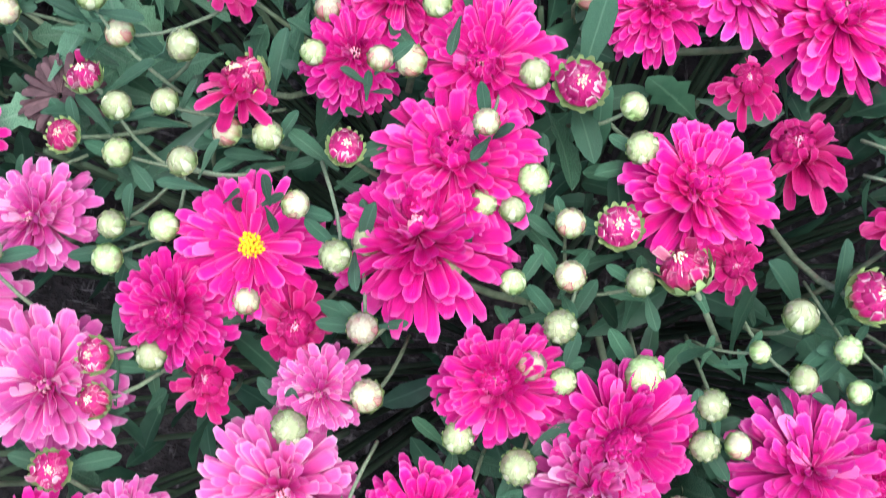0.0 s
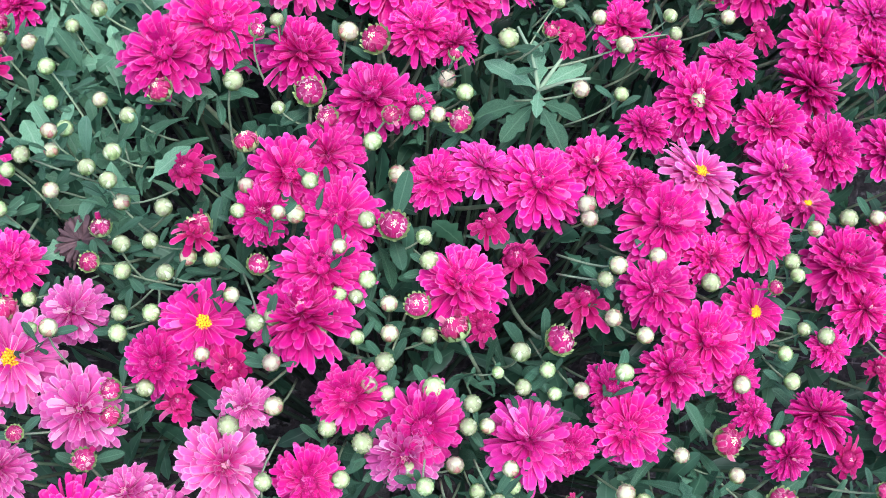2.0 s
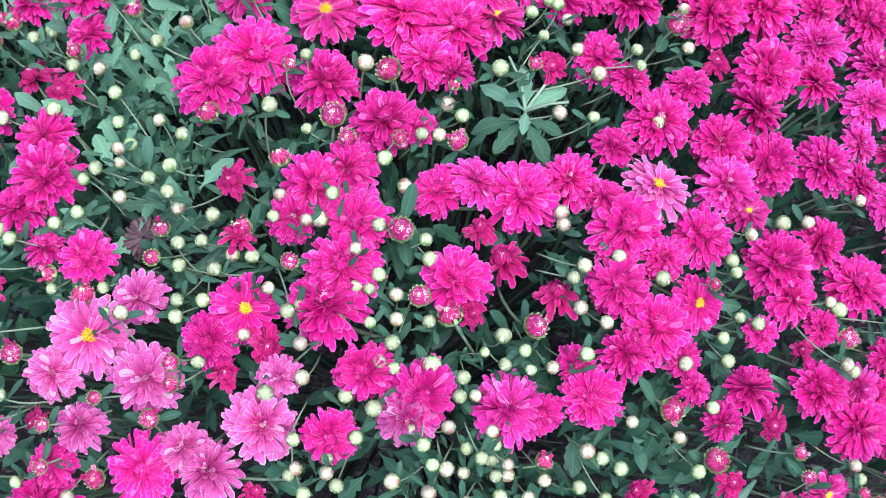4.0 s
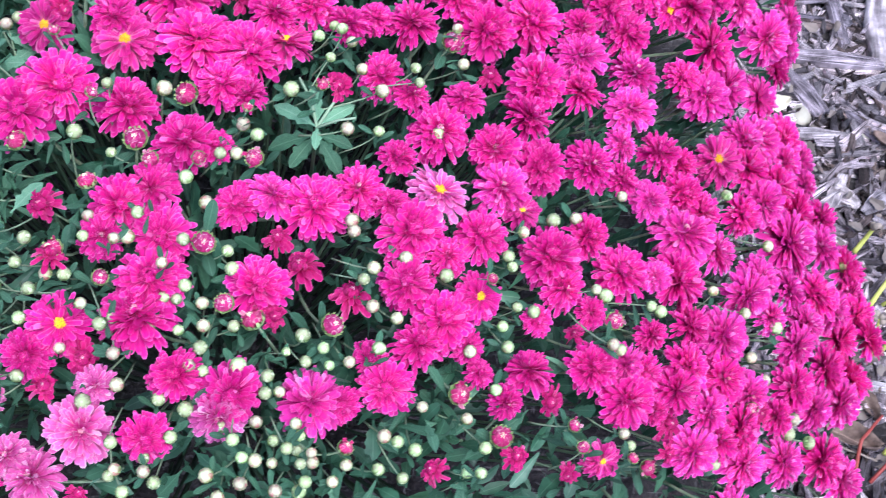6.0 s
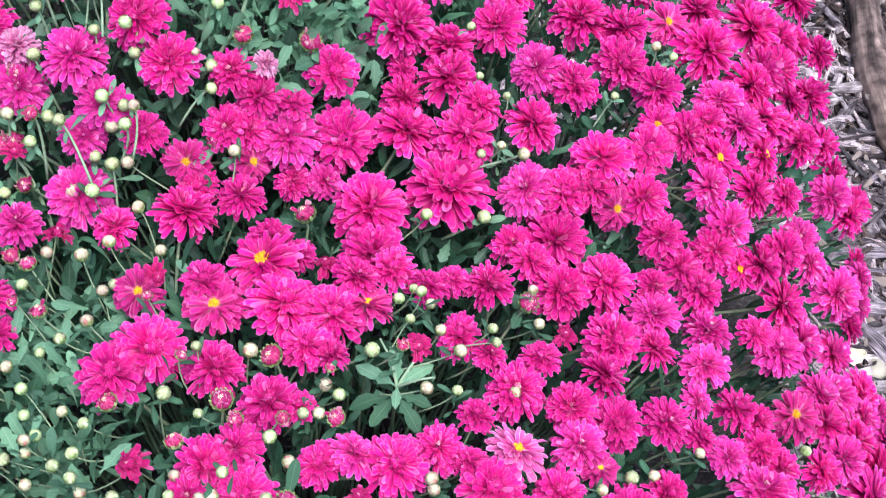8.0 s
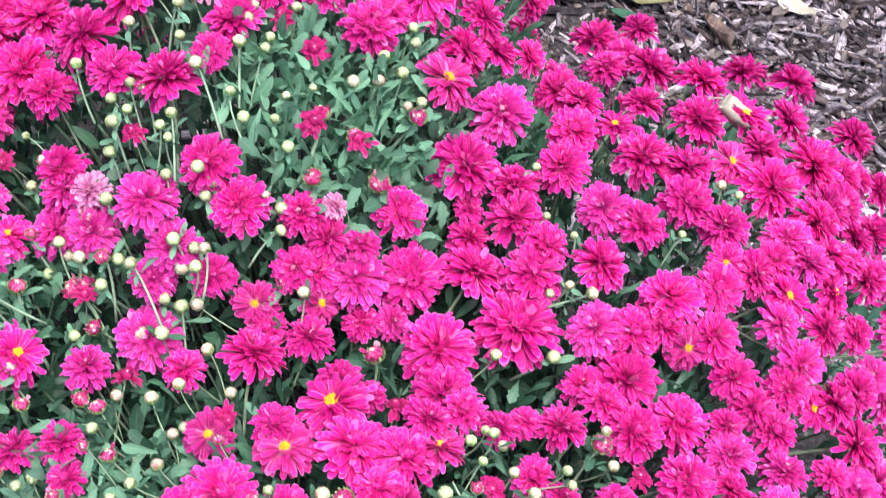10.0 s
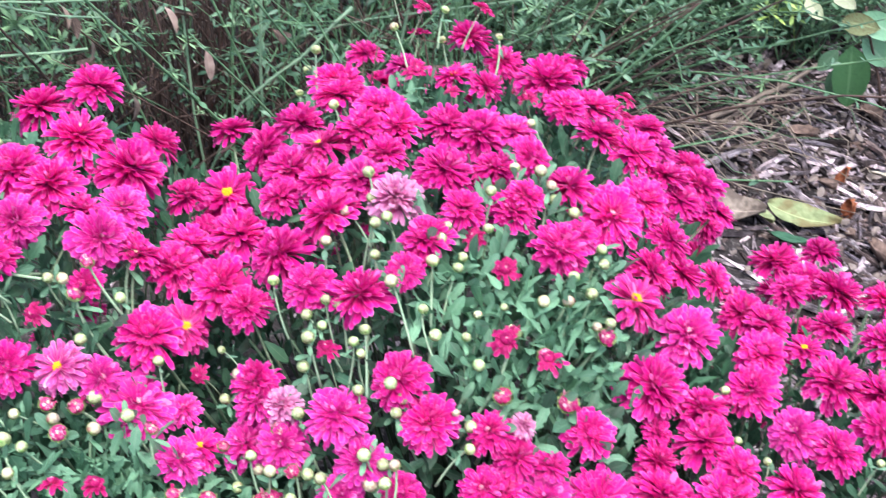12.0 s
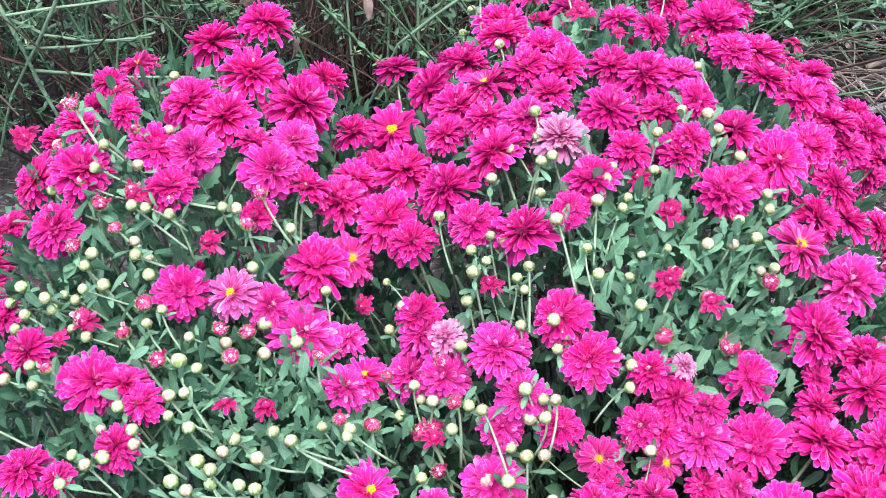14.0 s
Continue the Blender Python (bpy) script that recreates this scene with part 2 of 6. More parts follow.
def soil_material():
    """Dark soil with splinters of old mulch worked into it."""
    m, nt, p = material("dark_mulch_soil", 0.95, 0.1)
    a = noise_out(nt, 22.0, 8.0)
    b = noise_out(nt, 160.0, 4.0)
    c = ramp(nt, a, [(0.3, (0.014, 0.012, 0.013)), (0.55, (0.036, 0.032, 0.033)), (0.8, (0.085, 0.076, 0.076))])
    c = mix(nt, "MULTIPLY", 0.8, c, ramp(nt, b, [(0.3, (0.5, 0.5, 0.5)), (0.7, (1.5, 1.45, 1.4))]))
    for stretch in ((30.0, 190.0, 1.0), (170.0, 36.0, 1.0), (80.0, 90.0, 1.0)):
        splinters = noise_out(nt, 1.0, 3.0, "Object", stretch)
        c = mix(nt, "MIX", ramp(nt, splinters, [(0.62, (0, 0, 0)), (0.70, (0.7, 0.7, 0.7))]), c, (0.17, 0.155, 0.155))
    nt.links.new(c, p.inputs["Base Color"])
    bump(nt, p, b, 1.0, 0.006)
    return m


SOIL = soil_material()

# ---------------------------------------------------------------- mesh helpers


class Soup:
    """Collects vertices, faces and uv of one mesh."""

    def __init__(self):
        self.v, self.f, self.uv = [], [], []

    def add(self, verts, faces, uvs):
        k = len(self.v)
        self.v.extend(verts)
        self.uv.extend(uvs)
        self.f.extend([tuple(i + k for i in f) for f in faces])

    def mesh(self, name, mat, smooth=True):
        me = bpy.data.meshes.new(name)
        me.from_pydata([tuple(v) for v in self.v], [], self.f)
        layer = me.uv_layers.new(name="UVMap")
        idx = np.zeros(len(me.loops), dtype=np.int32)
        me.loops.foreach_get("vertex_index", idx)
        layer.data.foreach_set("uv", np.array(self.uv, dtype=np.float32)[idx].ravel())
        for m in mat if isinstance(mat, (list, tuple)) else (mat,):
            me.materials.append(m)
        if smooth:
            me.polygons.foreach_set("use_smooth", [True] * len(me.polygons))
        me.update()
        return me


# share of a petal's length and its width there: narrow claw, broad blunt end
PETAL_SHAPE = ((0.0, 0.42), (0.58, 0.92), (0.90, 0.94), (1.0, 0.46))


def petal(soup, m, length, width, lift, cup, droop=0.0, start=0.06, tone=1.0, twist=0.0):
    """A spoon-shaped petal that grows from the middle along local x, cupped across, and lifted by lift radians at the base."""
    verts, uvs, faces = [], [], []
    for s, full in PETAL_SHAPE:
        w = width * 0.5 * full
        a = lift - droop * s * s
        x = start + length * s * math.cos(a)
        bend = twist * length * s * s
        z = length * s * math.sin(a)
        for side in (-1, 0, 1):
            verts.append(m @ Vector((x, side * w + bend, z + cup * w * side * side * (1 - 0.4 * s))))
            uvs.append(((side + 1) / 2, s * tone))
    for i in range(len(PETAL_SHAPE) - 1):
        for j in range(2):
            a = i * 3 + j
            faces.append((a, a + 1, a + 4, a + 3))
    soup.add(verts, faces, uvs)


def tube(soup, points, radii, sides=5):
    """A round stem through points, closed at its end."""
    base = len(soup.v)
    n = len(points)
    verts, uvs, faces = [], [], []
    for i, p in enumerate(points):
        d = points[min(i + 1, n - 1)] - points[max(i - 1, 0)]
        d = d.normalized() if d.length > 1e-9 else Vector((0, 0, 1))
        a = d.orthogonal().normalized()
        if i and a.dot(last) < 0.99:
            a = (last - d * last.dot(d)).normalized()
        last = a
        b = d.cross(a)
        for k in range(sides):
            t = 2 * math.pi * k / sides
            verts.append(p + radii[i] * (a * math.cos(t) + b * math.sin(t)))
            uvs.append((k / sides, i / max(1, n - 1)))
    for i in range(n - 1):
        for k in range(sides):
            k2 = (k + 1) % sides
            faces.append((i * sides + k, i * sides + k2, (i + 1) * sides + k2, (i + 1) * sides + k))
    faces.append(tuple((n - 1) * sides + k for k in range(sides)))
    faces.append(tuple(reversed(range(sides))))
    soup.add(verts, faces, uvs)


def ball(soup, centre, rx, rz, rings=6, sides=10, ridge=0.0):
    verts, uvs, faces = [Vector(centre) + Vector((0, 0, -rz))], [(0.5, 0)], []
    for i in range(1, rings):
        a = -math.pi / 2 + math.pi * i / rings
        for k in range(sides):
            t = 2 * math.pi * k / sides
            r = rx * math.cos(a) * (1 + ridge * (1 if k % 2 else -1))
            verts.append(Vector(centre) + Vector((r * math.cos(t), r * math.sin(t), rz * math.sin(a))))
            uvs.append((k / sides, i / rings))
    verts.append(Vector(centre) + Vector((0, 0, rz)))
    uvs.append((0.5, 1))
    for k in range(sides):
        k2 = (k + 1) % sides
        faces.append((0, 1 + k2, 1 + k))
        for i in range(rings - 2):
            a = 1 + i * sides
            faces.append((a + k, a + k2, a + sides + k2, a + sides + k))
        a = 1 + (rings - 2) * sides
        faces.append((a + k, a + k2, len(verts) - 1))
    soup.add(verts, faces, uvs)


def part(name, me, parent, label="", m=None):
    ob = new(name, me)
    ob.parent = parent
    if m is not None:
        ob.matrix_local = m
    if label:
        tagged(ob, label)
    return ob


# ---------------------------------------------------------------- flower shapes (radius 1, facing +z)


def ring(soup, rng, count, length, width, lift, cup, droop, z, start, jitter=0.22, tone=1.0):
    off = rng.uniform(0, 6.28)
    for k in range(count):
        if count > 12 and rng.random() < 0.06:
            continue
        a = off + 2 * math.pi * (k + rng.gauss(0, 0.28)) / count
        m = Matrix.Translation((0, 0, z)) @ Matrix.Rotation(a, 4, "Z") @ Matrix.Rotation(rng.gauss(0, 0.30), 4, "X")
        petal(soup, m, length * rng.uniform(1 - jitter, 1 + jitter * 0.6), width * rng.uniform(0.78, 1.22), lift + rng.gauss(0, 0.19) + 0.14 * math.cos(a - off), cup * rng.uniform(0.6, 1.4), droop * rng.uniform(0.4, 1.6), start, tone, rng.gauss(0, 0.09))


def tiers(soup, rng, rows):
    """Tiers of petals on a domed heart: count, reach, height of the tips, width, height of the base, pigment."""
    for k, (count, reach, high, width, base, tone) in enumerate(rows):
        start = 0.10 - 0.01 * k
        lift = math.atan2(high - base, reach - start)
        curl = 0.22 - 0.08 * k
        ring(soup, rng, count, math.hypot(reach - start, high - base), width, lift + 0.5 * curl, 0.55 + 0.05 * k, curl, base, start, 0.11, tone)


def full_bloom(rng, mat, layers=9):
    """A double bloom: broad outer petals that hang a little, shorter ones above, a flat or still curled heart."""
    s = Soup()
    tall = rng.uniform(1.0, 1.35)
    rows = ((24, 1.0, -0.25, 0.188, -0.12, 1.0), (26, 0.97, -0.10, 0.184, -0.08, 1.0), (26, 0.90, 0.04, 0.176, -0.03, 1.0), (26, 0.81, 0.15, 0.166, 0.02, 1.0), (24, 0.70, 0.24, 0.156, 0.06, 1.0), (22, 0.58, 0.31, 0.146, 0.10, 1.0), (19, 0.45, 0.36, 0.132, 0.13, 0.97), (15, 0.31, 0.38, 0.115, 0.15, 0.9), (10, 0.18, 0.37, 0.09, 0.17, 0.75))
    tiers(s, rng, [(c + rng.randrange(-2, 2), r, h * tall, w * rng.uniform(0.95, 1.15), b, t) for c, r, h, w, b, t in rows[:layers]])
    if layers == 8:
        button(s, rng, 0.25, 0.22, 0.62)
    return s.mesh("bloom", mat)


def daisy_bloom(rng, mat):
    s = Soup()
    tiers(s, rng, ((22, 1.0, -0.18, 0.205, -0.08, 1.0), (23, 0.95, -0.02, 0.195, -0.03, 1.0), (23, 0.86, 0.11, 0.185, 0.01, 1.0), (22, 0.74, 0.19, 0.17, 0.04, 1.0), (19, 0.59, 0.24, 0.155, 0.07, 0.94), (15, 0.44, 0.26, 0.135, 0.09, 0.84)))
    return s.mesh("bloom", mat)


def button(soup, rng, radius, z, tone=1.0):
    """Short petals that still curl inwards over the heart of a young bloom."""
    for count, out, high, tall in ((13, 1.0, 0.0, 0.75), (11, 0.78, 0.18, 0.66), (9, 0.54, 0.34, 0.5), (6, 0.30, 0.46, 0.34)):
        off = rng.uniform(0, 6.28)
        for k in range(count):
            a = off + 2 * math.pi * (k + rng.gauss(0, 0.2)) / count
            m = Matrix.Translation((0, 0, z + radius * high)) @ Matrix.Rotation(a, 4, "Z") @ Matrix.Rotation(rng.gauss(0, 0.2), 4, "X")
            petal(soup, m, radius * tall * rng.uniform(0.85, 1.15), radius * 0.50 * (0.6 + 0.4 * out), 1.15, 0.35, -0.95 * rng.uniform(0.7, 1.3), radius * out * 0.86, tone)


def opening_bloom(rng, mat):
    """A flower half way open: uneven spread petals, more on one side, round a tight button."""
    s = Soup()
    side = rng.uniform(0, 6.28)
    for count, length, lift, z in ((rng.choice((8, 9, 10)), 0.86, -0.08, -0.05), (rng.choice((8, 10, 12)), 0.66, 0.20, 0.0), (12, 0.48, 0.42, 0.03)):
        off = rng.uniform(0, 6.28)
        for k in range(count):
            a = off + 2 * math.pi * (k + rng.gauss(0, 0.25)) / count
            bias = 0.5 + 0.5 * math.cos(a - side)
            if length > 0.5 and rng.random() > 0.55 + 0.6 * bias:
                continue
            m = Matrix.Translation((0, 0, z)) @ Matrix.Rotation(a, 4, "Z") @ Matrix.Rotation(rng.gauss(0, 0.35), 4, "X")
            petal(s, m, length * (0.62 + 0.5 * bias) * rng.uniform(0.85, 1.1), 0.27 * rng.uniform(0.85, 1.2), lift + rng.gauss(0, 0.16), 0.5, 0.25 * rng.uniform(0.2, 1.6), 0.14, 1.0, rng.gauss(0, 0.1))
    button(s, rng, 0.36, 0.05, 0.9)
    return s.mesh("bloom", mat)


def disc_mesh(rng, size, mat):
    s = Soup()
    for k in range(34):
        a, r = k * 2.399, size * math.sqrt(k / 34)
        ball(s, (r * math.cos(a), r * math.sin(a), 0.17 - 0.35 * r + rng.uniform(-0.02, 0.02)), 0.034, 0.05, 4, 5)
    return s.mesh("disc", mat)


def tuft_mesh(rng, size, mat):
    """The pale, still folded petals in the middle of a bloom."""
    s = Soup()
    for k in range(11):
        a, r = k * 2.399, size * math.sqrt(k / 11)
        p0 = Vector((r * math.cos(a), r * math.sin(a), 0.20 - 0.5 * r))
        tip = p0 * rng.uniform(0.6, 0.9) + Vector((rng.gauss(0, 0.008), rng.gauss(0, 0.008), rng.uniform(0.11, 0.15)))
        tube(s, [p0, p0.lerp(tip, 0.6) + Vector((p0.x, p0.y, 0)) * 0.12, tip], [0.024, 0.030, 0.014], 3)
    return s.mesh("tuft", mat)


def bud_mesh(rng, mat, open_by=0.0):
    """Closed bud: overlapping folded petals that meet on top."""
    s = Soup()
    ball(s, (0, 0, 0.05), 0.93, 0.86, 6, 9)
    for layer, (count, tall) in enumerate(((10, 1.75), (9, 1.62), (7, 1.45))):
        for k in range(count):
            a = 2 * math.pi * (k + 0.5 * layer + rng.uniform(-0.1, 0.1)) / count
            verts, uvs, faces = [], [], []
            for i in range(5):
                u = i / 4
                phi = -0.9 + u * tall
                rr = (0.98 - 0.05 * layer) * math.cos(phi) * (1 + open_by * u)
                z = 0.92 * math.sin(phi) + 0.05 + 0.02 * layer
                w = 0.36 * (1 - 0.7 * u ** 3)
                for side in (-1, 0, 1):
                    t = a + side * w
                    bulge = 0.035 * (1 - abs(side))
                    verts.append(Vector(((rr + bulge) * math.cos(t), (rr + bulge) * math.sin(t), z)))
                    uvs.append(((side + 1) / 2, u))
            for i in range(4):
                for j in range(2):
                    q = i * 3 + j
                    faces.append((q, q + 1, q + 4, q + 3))
            s.add(verts, faces, uvs)
    return s.mesh("bud", mat)


def half_open_mesh(rng, mat):
    """A bud that breaks open: a ball of crimson petals that curl inwards over a pale heart."""
    s = Soup()
    ball(s, (0, 0, -0.05), 0.72, 0.66, 6, 10)
    button(s, rng, 0.95, -0.30)
    if rng.random() < 0.5:
        ring(s, rng, rng.choice((3, 4, 5)), 0.95, 0.5, 0.6, 0.6, -0.2, -0.1, 0.5, 0.3)
    return s.mesh("bud", mat)


def calyx_mesh(rng):
    """Green scales that hold a bud from below."""
    s = Soup()
    for layer in range(2):
        for k in range(8):
            a = 2 * math.pi * (k + 0.5 * layer) / 8
            verts, uvs, faces = [], [], []
            for i in range(4):
                u = i / 3
                phi = -1.45 + u * (1.55 - 0.25 * layer)
                rr = (1.06 + 0.04 * layer) * math.cos(phi)
                w = 0.34 * (1 - 0.8 * u * u)
                for side in (-1, 0, 1):
                    t = a + side * w
                    verts.append(Vector((rr * math.cos(t), rr * math.sin(t), 0.95 * math.sin(phi) + 0.03)))
                    uvs.append(((side + 1) / 2, u))
            for i in range(3):
                for j in range(2):
                    q = i * 3 + j
                    faces.append((q, q + 1, q + 4, q + 3))
            s.add(verts, faces, uvs)
    return s.mesh("calyx", BUD_GREEN)


def stem_mesh(rng, length, radius, lean, mat=None, way=None):
    """A stem that runs down from the flower and bends."""
    s = Soup()
    a = rng.uniform(0, 6.28) if way is None else way
    pts = []
    for i in range(6):
        u = i / 5
        bend = lean * u * u + 0.05 * length * math.sin(3 * u)
        pts.append(Vector((bend * math.cos(a), bend * math.sin(a), -0.05 - length * u)))
    tube(s, pts, [radius * (0.95 + 0.3 * i / 5) for i in range(6)], 6)
    return s.mesh("stem", mat or STEM)


def sprig_mesh(rng, mat):
    """Narrow blunt leaves that point up along the stem below a bud (bud radius 1)."""
    s = Soup()
    for k in range(rng.choice((3, 4, 5))):
        z = -1.8 - 1.5 * k - rng.uniform(0, 0.8)
        m = Matrix.Translation((0.12 * z * z / 8 * 0.3, 0, z)) @ Matrix.Rotation(k * 2.4 + rng.gauss(0, 0.4), 4, "Z") @ Matrix.Rotation(-rng.uniform(0.35, 1.15), 4, "Y")
        size, fold, curl = rng.uniform(2.4, 4.4), rng.uniform(0.1, 0.5), rng.uniform(0.0, 0.3)
        verts, uvs, faces = [], [], []
        for x, w in ((0.0, 0.03), (0.3, 0.07), (0.58, 0.135), (0.82, 0.13), (0.95, 0.08), (1.0, 0.02)):
            for side in (-1, 0, 1):
                verts.append(m @ Vector((size * x, size * side * w, size * (fold * abs(side) * w - curl * x * x))))
                uvs.append(((side + 1) / 2, x))
        for i in range(5):
            for j in range(2):
                a = i * 3 + j
                faces.append((a, a + 1, a + 4, a + 3))
        s.add(verts, faces, uvs)
    return s.mesh("leaves", mat)


R = random.Random(11)
FULL = [full_bloom(R, MAGENTA, 9 if k % 3 == 0 else 8) for k in range(9)]
SOFT = [full_bloom(R, PINK) for _ in range(3)]
DAISY = [daisy_bloom(R, m) for m in (MAGENTA, HALO, MAGENTA)]
FADED = [full_bloom(R, PALE) for _ in range(3)]
BLEACHED = [full_bloom(R, PALEST) for _ in range(2)]
FADED_DAISY = [daisy_bloom(R, PALE) for _ in range(2)]
SPENT = full_bloom(R, BROWN, 4)
OPENING = [opening_bloom(R, CRIMSON) for _ in range(7)]
HALF = [half_open_mesh(R, BUD_RED if k % 2 else STREAKED) for k in range(6)]
CLOSED = [bud_mesh(R, CREAM) for _ in range(5)] + [bud_mesh(R, BLUSHING) for _ in range(3)]
CALYX = [calyx_mesh(R) for _ in range(2)]
DISCS = [disc_mesh(R, 0.17, DISC), disc_mesh(R, 0.13, DISC)]
TUFTS = [tuft_mesh(R, 0.09, PALE_CENTRE), tuft_mesh(R, 0.07, PALE_CENTRE), tuft_mesh(R, 0.11, PALE_CENTRE)]
BUD_TOP = [tuft_mesh(R, 0.13, CREAM_HEART)]
FLOWER_STEMS = [stem_mesh(R, 3.2, 0.045, R.uniform(1.0, 2.2), None, R.gauss(0, 0.3)) for _ in range(7)]
SPRIGS = [sprig_mesh(R, YOUNG_LEAF) for _ in range(7)]
DARK_SPRIGS = [sprig_mesh(R, LEAF) for _ in range(5)]
BUD_STEMS = [stem_mesh(R, 8.0, 0.125, R.uniform(3.5, 7.0), None, R.gauss(0, 0.5)) for _ in range(8)]
LONG_STEMS = [stem_mesh(R, R.uniform(7, 11), 0.185, R.uniform(4, 9), PALE_STEM, R.gauss(0, 0.2)) for _ in range(8)]

# ---------------------------------------------------------------- the mounds of the plants

# centre x, centre y, half width, half depth, height
DOMES = (
    (0.06, 0.60, 0.66, 0.55, 0.51),
    (-0.09, 1.14, 0.40, 0.47, 0.69),
    (0.28, 0.98, 0.40, 0.42, 0.56),
    (-0.45, 0.80, 0.40, 0.42, 0.55),
    (-0.50, 1.06, 0.31, 0.36, 0.67),
    (0.03, 1.17, 0.26, 0.30, 0.67),
)


def dome(x, y, d):
    return d[4] * math.sqrt(max(0.0, 1 - abs((x - d[0]) / d[2]) ** 2.4 - abs((y - d[1]) / d[3]) ** 2.4))


def canopy(x, y):
    return max(dome(x, y, d) for d in DOMES)


def outward(x, y):
    """The way a flower at (x, y) faces: away from the heart of its mound."""
    e = 0.04
    n = Vector((canopy(x - e, y) - canopy(x + e, y), canopy(x, y - e) - canopy(x, y + e), 2 * e))
    n.normalize()
    up = 0.8 - 0.5 * min(1.0, max(0.0, (x - 0.22) / 0.2))
    return (n + Vector((0, -0.1, up))).normalized()


# front, back and side plant: foot of each, which of the domes are its own
PLANTS = []
for foot, own, words in (
    ((0.04, 0.60), (0,), "low mounded chrysanthemum with magenta blooms and pale buds"),
    ((-0.18, 1.16), (1, 4, 5), "tall chrysanthemum with magenta blooms before the shrub"),
    ((0.27, 0.96), (2,), "dense chrysanthemum with magenta blooms beside the mulch"),
    ((-0.46, 0.80), (3,), "chrysanthemum with many pale buds and open green foliage"),
):
    ob = new("chrysanthemum_plant")
    ob.location = (*foot, 0)
    tagged(ob, words, "flowering plant", "chrysanthemums in the bed")
    PLANTS.append((ob, own))
bpy.context.view_layer.update()


def plant_at(x, y):
    best = max(range(len(DOMES)), key=lambda i: dome(x, y, DOMES[i]))
    if canopy(x, y) <= 0:
        best = min(range(len(DOMES)), key=lambda i: (x - DOMES[i][0]) ** 2 + (y - DOMES[i][1]) ** 2)
    return next(ob for ob, own in PLANTS if best in own)


GROWN = []
RB = random.Random(5)
# where older blooms begin to fade
FADING = ((-0.315, 0.86), (-0.165, 0.80), (-0.26, 0.83))
# where the shoots of the front plant and of the others come from
HEARTS = (Vector((0.02, 0.58, 0.25)), Vector((-0.12, 0.74, 0.40)))


def stand(x, y, z, r, tilt, lift=0.0, rooted=False):
    n = outward(x, y)
    n = (n + Vector((RB.gauss(0, tilt), RB.gauss(0, tilt), RB.gauss(0, tilt * 0.5)))).normalized()
    q = n.to_track_quat("Z", "Y").to_matrix().to_4x4()
    plant = plant_at(x, y)
    spin = Matrix.Rotation(RB.uniform(0, 6.28), 4, "Z")
    if rooted:
        way = q.to_3x3().inverted() @ (HEARTS[0 if plant is PLANTS[0][0] else 1] - Vector((x, y, z)))
        spin = Matrix.Rotation(math.atan2(way.y, way.x) + RB.gauss(0, 0.35), 4, "Z")
    m = Matrix.Translation((x, y, z + lift)) @ q @ spin @ Matrix.Scale(r, 4)
    return plant, Matrix.Translation(-plant.location) @ m


def flower(kind, x, y, z, r):
    if kind == "spent":
        plant, m = stand(x, y, z, r, 0.3)
        part("flower", SPENT, plant, "withered dark brown bloom", m)
    elif kind in ("full", "yellow", "pale", "pale_yellow", "opening"):
        plant, m = stand(x, y, z, r, 0.24 if kind != "opening" else 0.3, 0.0, True)
        shapes = {"full": FULL, "yellow": DAISY, "pale": FADED, "pale_yellow": FADED_DAISY, "opening": OPENING}[kind]
        m = m @ Matrix.Diagonal((RB.uniform(0.86, 1.08), RB.uniform(0.92, 1.08), RB.uniform(0.85, 1.2), 1))
        if kind == "full" and (RB.random() < 0.04 + 0.5 * min(1.0, max(0.0, (x - 0.30) / 0.2)) * (y < 0.9) or any(math.hypot(x - a, y - b) < 0.055 for a, b in FADING)):
            shapes = SOFT
        if kind == "pale" and y > 0.8:
            shapes = BLEACHED
        words = {"full": "", "yellow": "magenta bloom with a yellow disc", "pale": "faded pale pink bloom", "pale_yellow": "faded pink bloom with a yellow disc", "opening": "half-opened crimson bloom"}[kind]
        ob = part("flower", RB.choice(shapes), plant, words, m)
        if "yellow" in kind:
            part("disc", DISCS[0] if r > 0.02 else DISCS[1], ob, "yellow disc")
        elif kind != "full" or RB.random() < 0.5:
            part("tuft", RB.choice(TUFTS), ob, "", Matrix.Translation((0, 0, 0.1)))
        part("stem", RB.choice(FLOWER_STEMS), ob)
    else:
        plant, m = stand(x, y, z, r, 0.28, 0.006, True)
        ob = part("bud", RB.choice(HALF if kind == "half_open" else CLOSED), plant, "half-open crimson bud" if kind == "half_open" else "closed pale bud", m)
        if kind == "half_open":
            part("calyx", RB.choice(CALYX), ob, "green scales", Matrix.Translation((0, 0, 0.04)))
            part("tuft", BUD_TOP[0], ob, "pale heart", Matrix.Translation((0, 0, 0.10)) @ Matrix.Scale(2.3, 4))
        else:
            part("calyx", RB.choice(CALYX), ob, "green scales")
        part("stem", RB.choice(BUD_STEMS if plant is PLANTS[0][0] else LONG_STEMS), ob)
        if RB.random() < 0.8:
            part("leaves", RB.choice(DARK_SPRIGS if plant is PLANTS[0][0] else SPRIGS), ob, "narrow leaves along the stem")
    GROWN.append((x, y, r, kind))


def grow(kind, places):
    """Flowers or buds of one kind: x, y, z and radius, in millimetres."""
    for x, y, z, r in places:
        flower(kind, x / 1000, y / 1000, z / 1000, r / 1000 * {"full": 1.16, "closed": 0.81, "half_open": 0.95}.get(kind, 1.15) * (1.05 if kind == "closed" and plant_at(x / 1000, y / 1000) is PLANTS[0][0] else 1.0))


